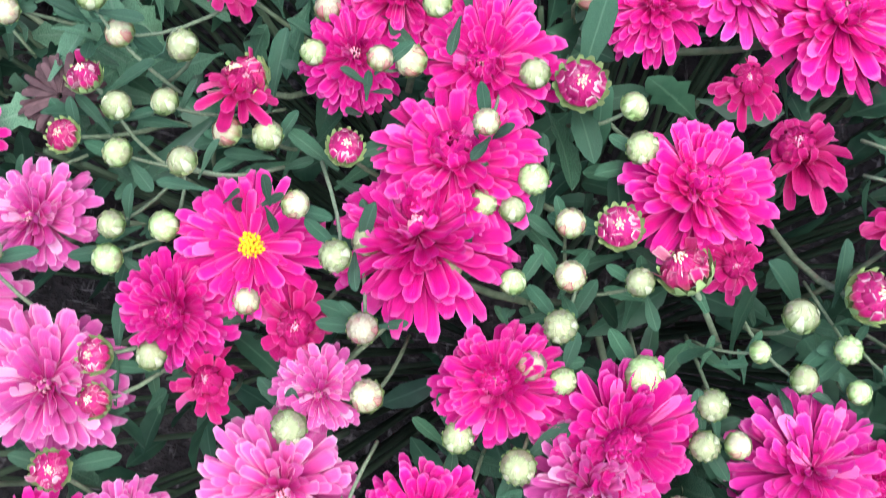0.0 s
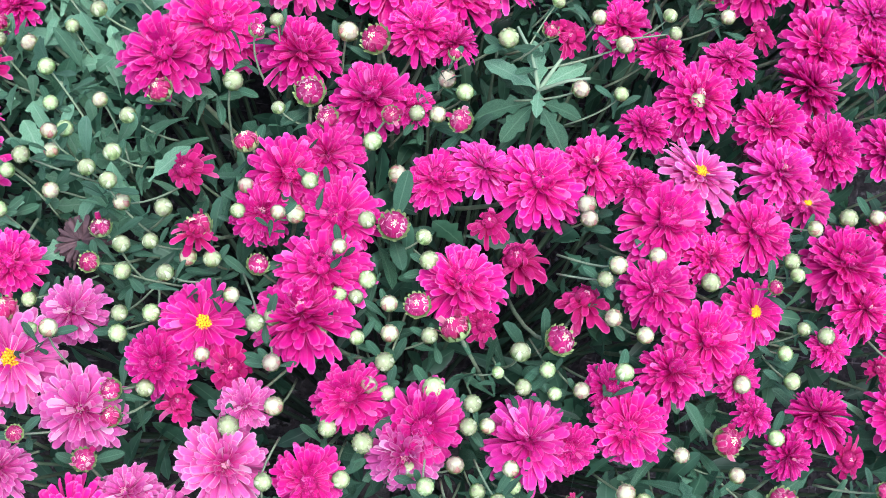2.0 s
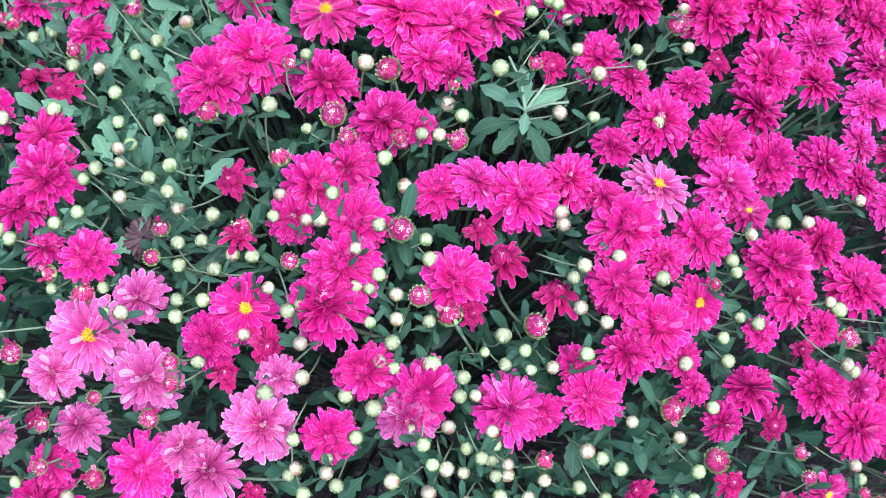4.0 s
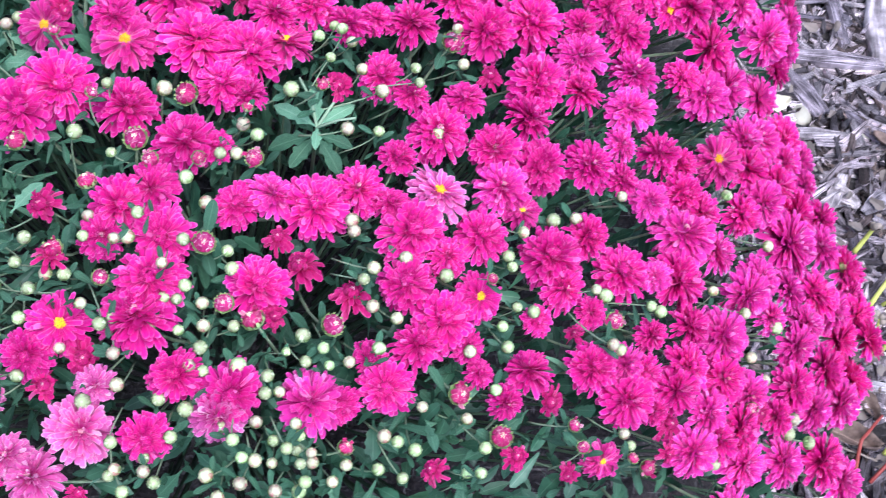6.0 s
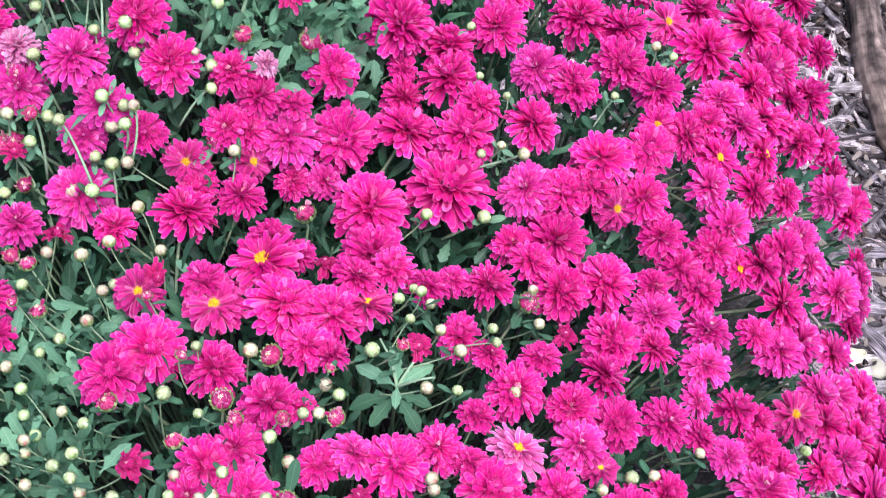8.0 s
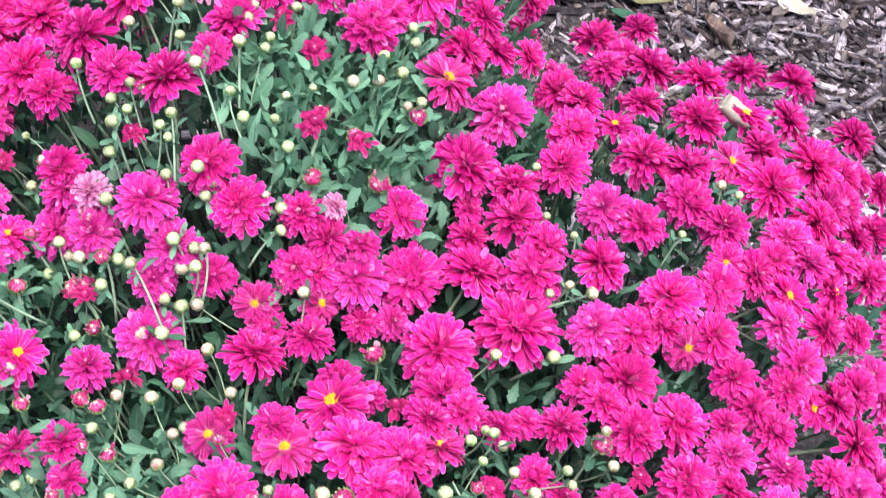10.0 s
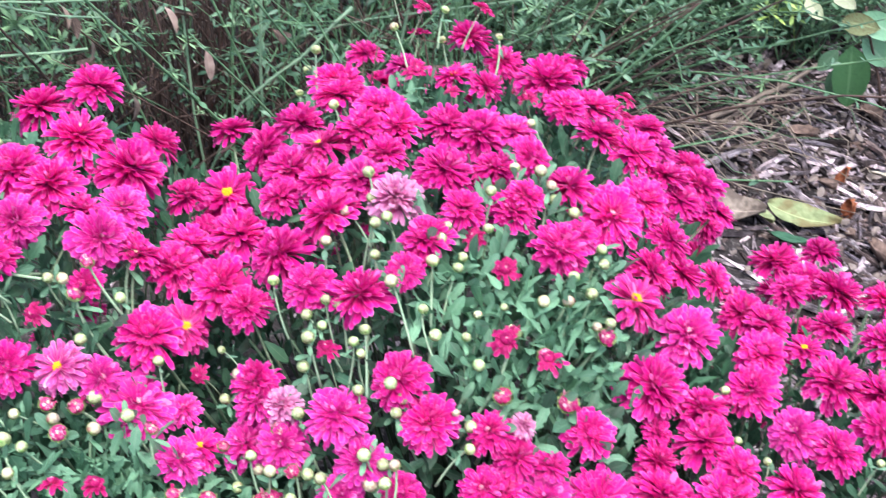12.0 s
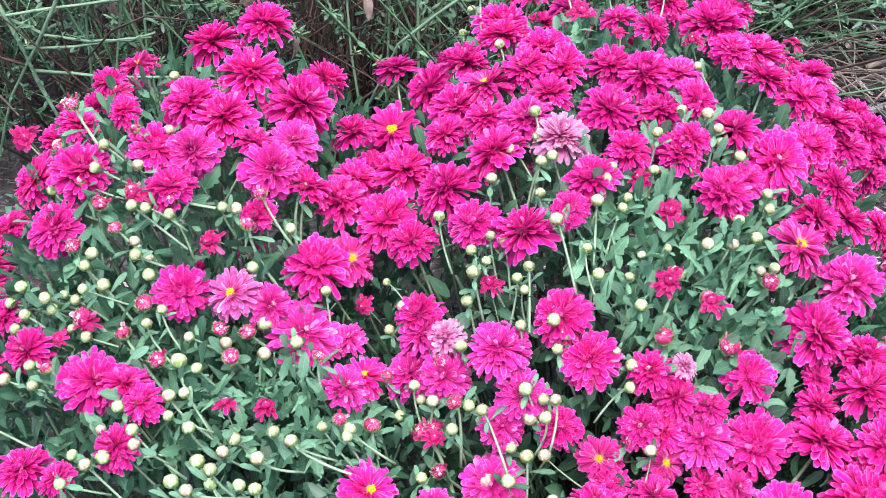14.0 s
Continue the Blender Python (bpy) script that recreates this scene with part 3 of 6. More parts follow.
grow("full", (
    (-220, 304, 408, 14.5), (-161, 291, 418, 23.4), (-155, 313, 432, 14.2), (-94, 314, 444, 21.1), (24, 342, 466, 18.3), (-183, 449, 473, 13.5),
    (-152, 443, 480, 18.5), (-62, 393, 480, 17.7), (11, 423, 493, 26.2), (18, 449, 497, 24), (41, 384, 481, 19), (80, 373, 478, 22),
    (94, 450, 497, 21.3), (137, 372, 475, 22.4), (159, 371, 474, 13), (178, 405, 482, 13.1), (190, 385, 476, 19.7), (212, 417, 483, 18.6),
    (231, 437, 484, 22.9), (249, 420, 477, 13.2), (259, 402, 472, 11.2), (280, 384, 462, 13.2), (297, 409, 465, 17.4), (304, 447, 472, 12.8),
))
grow("full", (
    (350, 420, 453, 19.1), (378, 427, 445, 15.1), (380, 401, 438, 21.9), (395, 424, 437, 14.5), (404, 397, 426, 11.6), (424, 417, 423, 19.9),
    (436, 438, 422, 18.7), (442, 375, 399, 20.8), (456, 408, 403, 18.8), (466, 389, 390, 18.9), (471, 438, 403, 21.4), (490, 404, 380, 19.2),
    (494, 379, 367, 21.5), (499, 433, 384, 17), (533, 426, 355, 15.7), (542, 393, 335, 22.3), (604, 416, 278, 23.6), (-209, 477, 472, 20.7),
    (-201, 531, 478, 20.4), (-194, 502, 478, 23.3), (-19, 480, 500, 17.5), (-8, 505, 503, 21.8), (13, 518, 506, 19.1), (24, 482, 502, 21.6),
))
grow("full", (
    (75, 510, 506, 18.2), (101, 520, 507, 18.3), (133, 514, 505, 23.9), (163, 530, 505, 21.9), (189, 523, 501, 13.6), (202, 461, 493, 21.5),
    (205, 502, 499, 24.5), (232, 486, 492, 16.2), (259, 506, 492, 19.9), (275, 549, 491, 20.9), (315, 499, 478, 22.1), (325, 475, 472, 17.8),
    (347, 523, 471, 18.2), (348, 461, 463, 13.6), (376, 500, 458, 21), (401, 454, 442, 13.8), (405, 503, 449, 13), (429, 507, 437, 23.7),
    (437, 550, 437, 24.2), (439, 471, 427, 16.6), (470, 546, 418, 19.7), (472, 471, 409, 23), (503, 517, 396, 20.6), (518, 538, 387, 21.7),
))
grow("full", (
    (530, 507, 376, 15.3), (557, 458, 344, 22.8), (557, 545, 357, 18.3), (563, 496, 345, 20.6), (579, 524, 334, 21.1), (587, 451, 312, 20.8),
    (610, 498, 296, 24.1), (642, 484, 248, 24.9), (-287, 624, 478, 16.8), (-282, 594, 457, 14.6), (-257, 553, 463, 24.2), (-188, 618, 484, 17.3),
    (-90, 579, 502, 27.9), (-63, 602, 505, 29.2), (-11, 587, 507, 22.5), (33, 559, 508, 22.8), (57, 557, 508, 12.7), (57, 612, 510, 20.5),
    (76, 645, 508, 25.2), (77, 605, 509, 14), (178, 634, 506, 18.6), (193, 564, 502, 15.9), (203, 621, 502, 14.2), (225, 590, 500, 24.8),
))
grow("full", (
    (246, 625, 497, 16.4), (270, 582, 493, 20.5), (299, 618, 487, 21.6), (309, 575, 484, 21.2), (352, 588, 472, 20.2), (381, 583, 461, 14.4),
    (382, 616, 462, 14.6), (406, 570, 452, 15.5), (420, 621, 445, 17.4), (440, 617, 437, 15.1), (441, 590, 435, 17.4), (457, 576, 428, 19.8),
    (505, 594, 398, 18), (519, 648, 388, 21.2), (533, 619, 378, 23.7), (565, 595, 351, 29.2), (588, 640, 328, 23.8), (606, 567, 308, 24.6),
    (639, 642, 263, 23.2), (648, 579, 251, 22.9), (660, 559, 230, 23.1), (681, 531, 198, 23.4), (-541, 673, 525, 22.9), (-507, 667, 528, 15.5),
))
grow("full", (
    (-465, 700, 540, 20.4), (-459, 748, 547, 20.2), (-240, 655, 468, 18.2), (-201, 657, 480, 20.3), (-199, 741, 471, 20.5), (-113, 732, 490, 19.1),
    (-56, 750, 494, 26), (19, 723, 502, 17.8), (35, 653, 507, 28.6), (44, 705, 504, 15.2), (105, 712, 503, 28.8), (151, 682, 505, 16.7),
    (173, 692, 502, 13.5), (203, 693, 499, 21.4), (224, 746, 489, 18.3), (266, 699, 489, 23.9), (308, 721, 477, 25.5), (309, 656, 483, 23.6),
    (348, 658, 472, 19.2), (350, 697, 468, 21.9), (377, 745, 474, 17.6), (394, 656, 456, 19.5), (396, 733, 458, 21.2), (402, 697, 449, 19.9),
))
grow("full", (
    (456, 718, 421, 15.9), (480, 710, 408, 23.6), (510, 737, 383, 27.3), (519, 679, 386, 21), (539, 692, 369, 24.5), (559, 653, 355, 21.8),
    (623, 703, 279, 17.7), (684, 616, 219, 18.9), (687, 591, 219, 20.7), (694, 565, 221, 20.5), (-601, 812, 523, 21.7), (-511, 764, 546, 28.1),
    (-482, 765, 548, 23), (-296, 824, 521, 20.9), (-242, 847, 525, 24.4), (-208, 840, 535, 21.9), (-152, 774, 476, 27.5), (-150, 809, 514, 18.3),
    (-136, 826, 539, 22.3), (-99, 811, 522, 19.9), (-51, 784, 487, 17.7), (-29, 819, 528, 20), (-11, 774, 492, 20.1), (-10, 821, 525, 20.8),
))
grow("full", (
    (-2, 841, 548, 20), (24, 825, 517, 25.2), (27, 844, 540, 16), (31, 800, 486, 16.2), (58, 804, 485, 16.3), (73, 838, 505, 28.2),
    (100, 772, 493, 33.2), (128, 848, 512, 28.3), (168, 793, 503, 37.1), (179, 836, 527, 26.9), (234, 789, 512, 22.7), (238, 843, 538, 25.4),
    (263, 753, 490, 26.5), (268, 787, 514, 24.1), (293, 794, 517, 20.2), (299, 817, 529, 27.8), (339, 790, 512, 22.8), (342, 829, 532, 22),
    (356, 763, 492, 20.3), (399, 810, 511, 20.6), (408, 764, 479, 19.5), (420, 785, 488, 23.2), (446, 822, 494, 21), (456, 768, 457, 23.5),
))
grow("full", (
    (481, 787, 452, 22), (482, 834, 477, 19.6), (485, 753, 421, 27.4), (500, 811, 450, 17.1), (515, 797, 428, 19.1), (559, 803, 377, 25.4),
    (560, 760, 337, 22.9), (585, 801, 331, 20.5), (660, 695, 227, 21.3), (680, 640, 222, 23.9), (-674, 946, 555, 19.9), (-649, 861, 513, 17.9),
    (-600, 903, 597, 26.4), (-488, 932, 641, 24.3), (-459, 860, 578, 23.9), (-405, 933, 620, 16.4), (-380, 877, 559, 21.5), (-349, 926, 572, 29.9),
    (-348, 872, 534, 31.7), (-310, 887, 520, 16.6), (-261, 947, 598, 21.5), (-241, 885, 565, 21.8), (-236, 870, 555, 22.8), (-202, 946, 630, 24.3),
))
grow("full", (
    (-161, 853, 567, 27.7), (-153, 935, 637, 27.5), (-110, 875, 595, 23.9), (-80, 851, 569, 25.3), (-27, 850, 566, 20.6), (59, 872, 554, 24.3),
    (116, 935, 559, 32), (121, 906, 532, 14.1), (123, 882, 519, 21), (161, 930, 542, 23.8), (162, 893, 538, 26.7), (191, 862, 538, 20.6),
    (204, 948, 554, 25.4), (240, 898, 553, 24.9), (275, 883, 551, 23.2), (318, 913, 554, 23.6), (351, 892, 547, 22.5), (378, 851, 532, 20.6),
    (397, 868, 533, 19.1), (412, 895, 534, 21.1), (432, 879, 522, 23.8), (450, 933, 521, 24.5), (461, 901, 510, 24.1), (482, 908, 497, 18.5),
))
grow("full", (
    (498, 947, 490, 20.4), (505, 905, 479, 22.2), (543, 937, 444, 17.4), (-649, 972, 597, 29.5), (-584, 950, 635, 28.4), (-564, 1019, 660, 16.1),
    (-514, 970, 657, 22.8), (-501, 1033, 669, 25.4), (-477, 969, 656, 24.6), (-462, 1019, 666, 28.7), (-426, 1001, 653, 17.6), (-403, 978, 639, 28.2),
    (-394, 1023, 642, 25.3), (-371, 985, 619, 23), (-343, 1001, 594, 25.4), (-338, 1039, 593, 22.6), (-297, 988, 587, 29.1), (-287, 1036, 613, 29),
    (-238, 988, 632, 28.4), (-195, 1017, 661, 28.4), (-102, 986, 665, 24.9), (-71, 1021, 676, 21.5), (-26, 1029, 674, 23.4), (20, 1002, 655, 26.6),
))
grow("full", (
    (36, 1025, 655, 19.3), (109, 1035, 611, 24.4), (146, 1006, 563, 30), (217, 997, 556, 24.7), (225, 1046, 554, 22.6), (280, 963, 560, 27.5),
    (286, 1046, 556, 22.6), (322, 955, 558, 24), (340, 1029, 554, 25.2), (400, 1006, 544, 22.3), (403, 951, 543, 29.6), (462, 1019, 515, 28.4),
    (465, 958, 513, 24.8), (473, 1049, 505, 21.3), (491, 982, 496, 22.7), (502, 1040, 484, 23.5), (532, 989, 458, 23.3), (-458, 1098, 666, 32),
    (-401, 1079, 648, 31.7), (-398, 1150, 633, 25.1), (-355, 1094, 611, 20.4), (-329, 1070, 583, 23), (-252, 1060, 644, 22.3), (-249, 1099, 650, 25.8),
))
grow("full", (
    (-185, 1139, 678, 23.9), (-172, 1054, 676, 25.4), (-102, 1142, 689, 20.8), (-94, 1069, 685, 29.8), (-68, 1132, 689, 26.1), (-47, 1078, 685, 19.9),
    (-36, 1143, 686, 22.6), (-14, 1107, 683, 20.2), (23, 1079, 670, 24.4), (66, 1067, 649, 29.6), (95, 1100, 647, 24.8), (125, 1080, 618, 22.2),
    (135, 1133, 628, 20.8), (138, 1061, 594, 22.3), (175, 1091, 566, 18.2), (204, 1063, 549, 22.9), (257, 1123, 538, 18.8), (304, 1124, 538, 26.7),
    (355, 1113, 537, 26.6), (449, 1091, 511, 23.7), (526, 1073, 456, 24.2), (-537, 1193, 637, 29.1), (-476, 1201, 663, 28.7), (-347, 1249, 592, 22),
))
grow("full", (
    (-293, 1178, 617, 25.4), (-224, 1235, 656, 25.5), (-171, 1173, 682, 27.1), (-68, 1231, 682, 18.9), (50, 1177, 669, 23), (86, 1164, 661, 25.6),
    (99, 1229, 649, 18.8), (119, 1152, 643, 22.7), (-231, 1281, 641, 29.3), (-209, 1321, 659, 18.1), (-95, 1334, 681, 22.3), (-57, 1339, 653, 20.3),
    (-8, 1303, 654, 31.9), (15, 1332, 654, 20), (41, 1255, 653, 27.1), (566, 1086, 428, 20.5), (534, 1123, 467, 24.7), (416, 1183, 497, 25),
    (467, 1163, 502, 24.8), (254, 1210, 507, 26.1), (300, 1211, 522, 20.8),
))
grow("yellow", (
    (-41, 415, 488, 22.6), (359, 355, 428, 15.5), (257, 458, 485, 17.5), (291, 532, 487, 13.8), (-19, 646, 507, 23.1), (483, 639, 412, 23.1),
    (-254, 732, 492, 26.5), (-81, 657, 502, 20), (15, 696, 504, 30.7), (103, 657, 507, 19.8), (-286, 846, 514, 25.5), (-62, 799, 502, 20.1),
    (-6, 805, 502, 20.3), (314, 779, 507, 20.3), (408, 838, 519, 20.8), (433, 758, 462, 20.8), (350, 854, 539, 18.1), (456, 860, 504, 23.4),
    (-325, 957, 557, 26.5), (92, 992, 610, 26.4), (365, 974, 552, 21.7), (-324, 1133, 587, 31.5), (-222, 1122, 665, 28.7), (391, 1058, 541, 28.6),
))
grow("pale", (
    (-196, 330, 431, 13.3), (-139, 337, 448, 17.2), (-69, 329, 453, 18), (-51, 316, 450, 18.4), (-21, 346, 465, 24), (-162, 368, 456, 18.7),
    (-112, 418, 480, 18.3), (-99, 368, 466, 22.6), (-13, 375, 477, 13), (72, 359, 472, 19.9), (-212, 865, 560, 18.2), (1, 860, 569, 12.2),
    (-135, 1029, 677, 26.6),
))
grow("pale_yellow", (
    (-141, 392, 469, 26.4), (225, 537, 498, 24.9), (-414, 869, 575, 24),
))
grow("opening", (
    (-169, 338, 441, 12.6), (-53, 298, 439, 9), (-19, 306, 448, 9.96), (227, 334, 452, 12), (331, 341, 431, 10.2), (-225, 422, 456, 17.7),
    (-47, 373, 474, 14), (-23, 392, 483, 14), (108, 429, 493, 11.1), (161, 449, 494, 16.7), (290, 350, 446, 12.2), (315, 389, 454, 13.9),
    (335, 442, 462, 9.37), (417, 391, 417, 13.9), (418, 370, 409, 9.38), (512, 421, 370, 11.9), (-64, 502, 500, 15.6), (106, 487, 503, 13.4),
    (123, 466, 500, 17.3), (-222, 582, 474, 18.7), (-198, 570, 481, 14.2), (144, 620, 508, 14.1), (-161, 723, 483, 14.7), (66, 695, 505, 14.5),
))
grow("opening", (
    (266, 652, 493, 12.2), (-571, 821, 534, 10), (-441, 898, 611, 15.1), (-302, 914, 538, 10.8), (-178, 897, 603, 12.2), (-58, 993, 667, 12.5),
    (-28, 967, 652, 14.9), (-589, 1062, 652, 14.9), (-103, 1206, 687, 12.1), (-181, 1312, 750, 11.4), (-151, 1329, 685, 12.4), (-146, 1276, 669, 15.7),
    (-144, 1325, 718, 12.8), (-82, 1327, 722, 12.7), (77, 1264, 662, 13.2), (-684, 1020, 610, 18.7),
))
grow("half_open", (
    (-210, 347, 434, 7), (-124, 305, 435, 7.26), (-93, 342, 457, 6.83), (163, 342, 461, 6.39), (-192, 378, 451, 7.81), (-175, 429, 471, 6.61),
    (-149, 416, 474, 8.19), (-107, 442, 487, 6.14), (-84, 376, 472, 6.44), (-82, 363, 467, 6.03), (-16, 447, 495, 6.51), (71, 433, 494, 7.68),
    (92, 423, 492, 9.07), (149, 423, 490, 9.08), (244, 384, 468, 9.09), (277, 359, 452, 9.12), (398, 354, 412, 7.06), (499, 419, 380, 6.6),
    (-104, 462, 491, 6.58), (-87, 550, 501, 8.06), (-52, 465, 497, 9.21), (-33, 519, 505, 7.92), (10, 539, 507, 6.71), (54, 476, 502, 9.01),
))
grow("half_open", (
    (85, 546, 508, 7.56), (367, 456, 455, 7.55), (-264, 630, 467, 5.87), (-258, 613, 462, 5.86), (-247, 627, 467, 6.77), (-193, 599, 483, 6.16),
    (-157, 635, 491, 7.54), (-2, 555, 508, 9.49), (31, 596, 510, 9.65), (-265, 694, 494, 9.22), (-259, 663, 479, 7.76), (-241, 690, 475, 7.45),
    (-193, 696, 479, 7.5), (-177, 687, 483, 7.91), (45, 750, 498, 10.1), (236, 675, 496, 9.4), (-550, 835, 546, 11.9), (-505, 822, 547, 8.31),
    (-492, 847, 564, 8.87), (-460, 792, 550, 8.61), (-419, 843, 548, 7.8), (-398, 811, 547, 8.65), (-394, 847, 545, 8.32), (-265, 793, 504, 8.77),
))
grow("half_open", (
    (-224, 810, 486, 9.96), (-213, 811, 493, 8.38), (-211, 846, 542, 7.78), (-203, 787, 462, 7.96), (-36, 810, 515, 8.33), (-571, 881, 592, 7.43),
    (-551, 911, 623, 8.49), (-531, 893, 611, 7.37), (-522, 923, 634, 7.93), (-482, 919, 632, 7.89), (-409, 918, 614, 8.4), (-19, 870, 585, 9.18),
    (-16, 915, 619, 9.34), (15, 905, 603, 8.88), (38, 881, 574, 10.3), (68, 941, 601, 8.59), (-373, 978, 617, 8.65), (-121, 956, 651, 10.4),
    (-662, 1081, 607, 10.7),
))
grow("closed", (
    (-224, 324, 418, 5.79), (-201, 321, 425, 5.33), (-177, 301, 421, 4.9), (-141, 294, 425, 5.26), (1, 316, 453, 4.98), (5, 320, 456, 5.37),
    (24, 328, 459, 4.77), (32, 313, 452, 5.57), (41, 342, 465, 5.58), (67, 319, 455, 6.36), (76, 306, 448, 5.57), (76, 350, 469, 5.18),
    (91, 315, 453, 5.96), (112, 329, 458, 4.78), (112, 343, 465, 4.98), (129, 338, 462, 5.38), (130, 347, 467, 4.98), (132, 312, 450, 5.97),
    (140, 331, 458, 5.58), (155, 319, 453, 5.17), (164, 330, 458, 5.18), (187, 329, 455, 5.58), (200, 348, 461, 5.4), (205, 325, 450, 5),
))
grow("closed", (
    (213, 344, 457, 5.81), (252, 332, 447, 4.83), (265, 350, 451, 5.66), (-232, 388, 442, 6.66), (-219, 435, 460, 5.44), (-208, 380, 447, 5.78),
    (-171, 419, 470, 4.53), (-136, 421, 477, 4.7), (-132, 405, 474, 4.48), (-88, 438, 488, 5.51), (-86, 416, 482, 5.28), (-85, 405, 480, 5.67),
    (-69, 417, 484, 5.68), (-66, 378, 474, 5.43), (-54, 448, 493, 5.71), (-41, 448, 494, 5.7), (-39, 397, 482, 4.83), (-20, 362, 473, 6.39),
    (-5, 419, 490, 5.65), (2, 374, 477, 6), (21, 413, 489, 5.03), (29, 435, 494, 4.86), (31, 366, 474, 5.59), (38, 434, 494, 4.86),
))
grow("closed", (
    (41, 412, 490, 4.82), (43, 444, 496, 5.68), (50, 360, 473, 6.38), (50, 389, 482, 5.41), (56, 432, 494, 5.46), (57, 401, 487, 6.02),
    (58, 416, 491, 5.63), (60, 386, 481, 4.81), (79, 417, 491, 5.23), (84, 391, 482, 7.21), (99, 354, 471, 5.57), (104, 373, 478, 5.39),
    (105, 385, 481, 5.6), (114, 375, 477, 5), (117, 402, 486, 4.02), (128, 414, 489, 6.44), (131, 396, 484, 5.21), (143, 406, 487, 5.02),
    (148, 395, 482, 4.41), (162, 398, 483, 5.22), (177, 439, 491, 5.69), (190, 351, 463, 6), (195, 432, 488, 5.48), (250, 414, 477, 5.69),
))
grow("closed", (
    (250, 368, 461, 5.25), (271, 390, 465, 5.28), (275, 436, 476, 5.13), (279, 421, 473, 5.52), (299, 450, 475, 5.59), (372, 435, 448, 5.75),
    (382, 367, 424, 4.83), (461, 369, 385, 5.95), (515, 447, 376, 5.76), (545, 414, 341, 6.82), (552, 428, 339, 6.39), (574, 417, 314, 7),
    (-234, 544, 471, 6.09), (-217, 460, 466, 6.31), (-178, 464, 477, 5.43), (-164, 496, 484, 5.05), (-163, 471, 483, 5.41), (-148, 539, 492, 5.11),
    (-141, 508, 491, 5.25), (-136, 522, 493, 5.69), (-136, 483, 489, 5.41), (-120, 542, 496, 5.31), (-119, 498, 493, 5.85), (-106, 507, 497, 6.06),
))
grow("closed", (
    (-102, 532, 498, 5.69), (-95, 477, 495, 5.78), (-91, 453, 491, 5.73), (-76, 456, 492, 5.33), (-31, 476, 500, 4.93), (-29, 492, 501, 5.37),
    (-18, 542, 507, 4.62), (0, 477, 501, 6.15), (37, 526, 507, 6.25), (39, 477, 503, 5.73), (53, 507, 505, 6.21), (60, 547, 509, 5.25),
    (71, 471, 501, 5.31), (72, 549, 507, 5.68), (75, 458, 499, 6.1), (159, 502, 503, 6.2), (161, 494, 501, 5.78), (200, 477, 497, 5.75),
    (231, 468, 490, 6.18), (279, 490, 485, 5.42), (282, 482, 484, 5), (286, 452, 477, 4.55), (316, 527, 479, 6.39), (335, 532, 475, 5.57),
))
grow("closed", (
    (359, 474, 461, 6.68), (408, 472, 443, 5.91), (461, 504, 421, 5.19), (495, 496, 399, 5.76), (500, 461, 389, 5.72), (530, 544, 378, 5.49),
    (532, 497, 373, 6.4), (-214, 618, 477, 6.24), (-197, 550, 481, 6.48), (-191, 586, 484, 5.9), (-171, 583, 488, 5.87), (-147, 594, 494, 4.79),
    (-134, 607, 496, 5.89), (-116, 624, 498, 6.36), (-46, 558, 506, 6.78), (15, 600, 509, 7.09), (75, 574, 508, 6.37), (86, 566, 508, 5.93),
    (109, 609, 508, 7.12), (138, 642, 507, 4.81), (153, 578, 507, 6.18), (163, 634, 506, 5.67), (177, 579, 505, 5.12), (179, 616, 505, 6.5),
))
grow("closed", (
    (223, 584, 500, 5.8), (377, 562, 463, 5.09), (486, 602, 410, 5.96), (530, 571, 381, 6.04), (-497, 683, 535, 6.22), (-481, 709, 542, 5.81),
    (-475, 734, 546, 6.86), (-470, 685, 536, 7.64), (-454, 713, 543, 7.25), (-428, 732, 546, 5.84), (-407, 724, 544, 7.25), (-406, 674, 532, 8),
    (-390, 695, 537, 8.07), (-374, 680, 529, 7.07), (-373, 710, 536, 6.7), (-367, 724, 538, 7.23), (-344, 713, 531, 7.66), (-338, 742, 534, 6.81),
    (-322, 739, 529, 7.29), (-254, 715, 490, 6.09), (-176, 663, 486, 5.86), (-163, 697, 486, 6.08), (-133, 692, 493, 6.97), (-113, 707, 494, 6.56),
))
grow("closed", (
    (-109, 654, 498, 5.78), (-101, 661, 498, 5.47), (-96, 749, 490, 6.74), (-69, 698, 499, 6.06), (126, 705, 503, 7.07), (128, 662, 506, 5.74),
    (140, 673, 506, 4.89), (154, 659, 506, 5.3), (244, 653, 497, 5.54), (-630, 843, 510, 7.07), (-619, 848, 526, 7.03), (-603, 768, 521, 7.23),
    (-585, 844, 543, 7.46), (-582, 781, 530, 6.71), (-567, 755, 533, 6.58), (-560, 846, 557, 6.33), (-560, 828, 537, 5.28), (-539, 815, 542, 6.77),
    (-443, 827, 548, 6.2), (-441, 795, 549, 9.11), (-435, 753, 548, 7.39), (-423, 759, 548, 6.42), (-422, 789, 549, 6.54), (-408, 827, 547, 7.2),
))
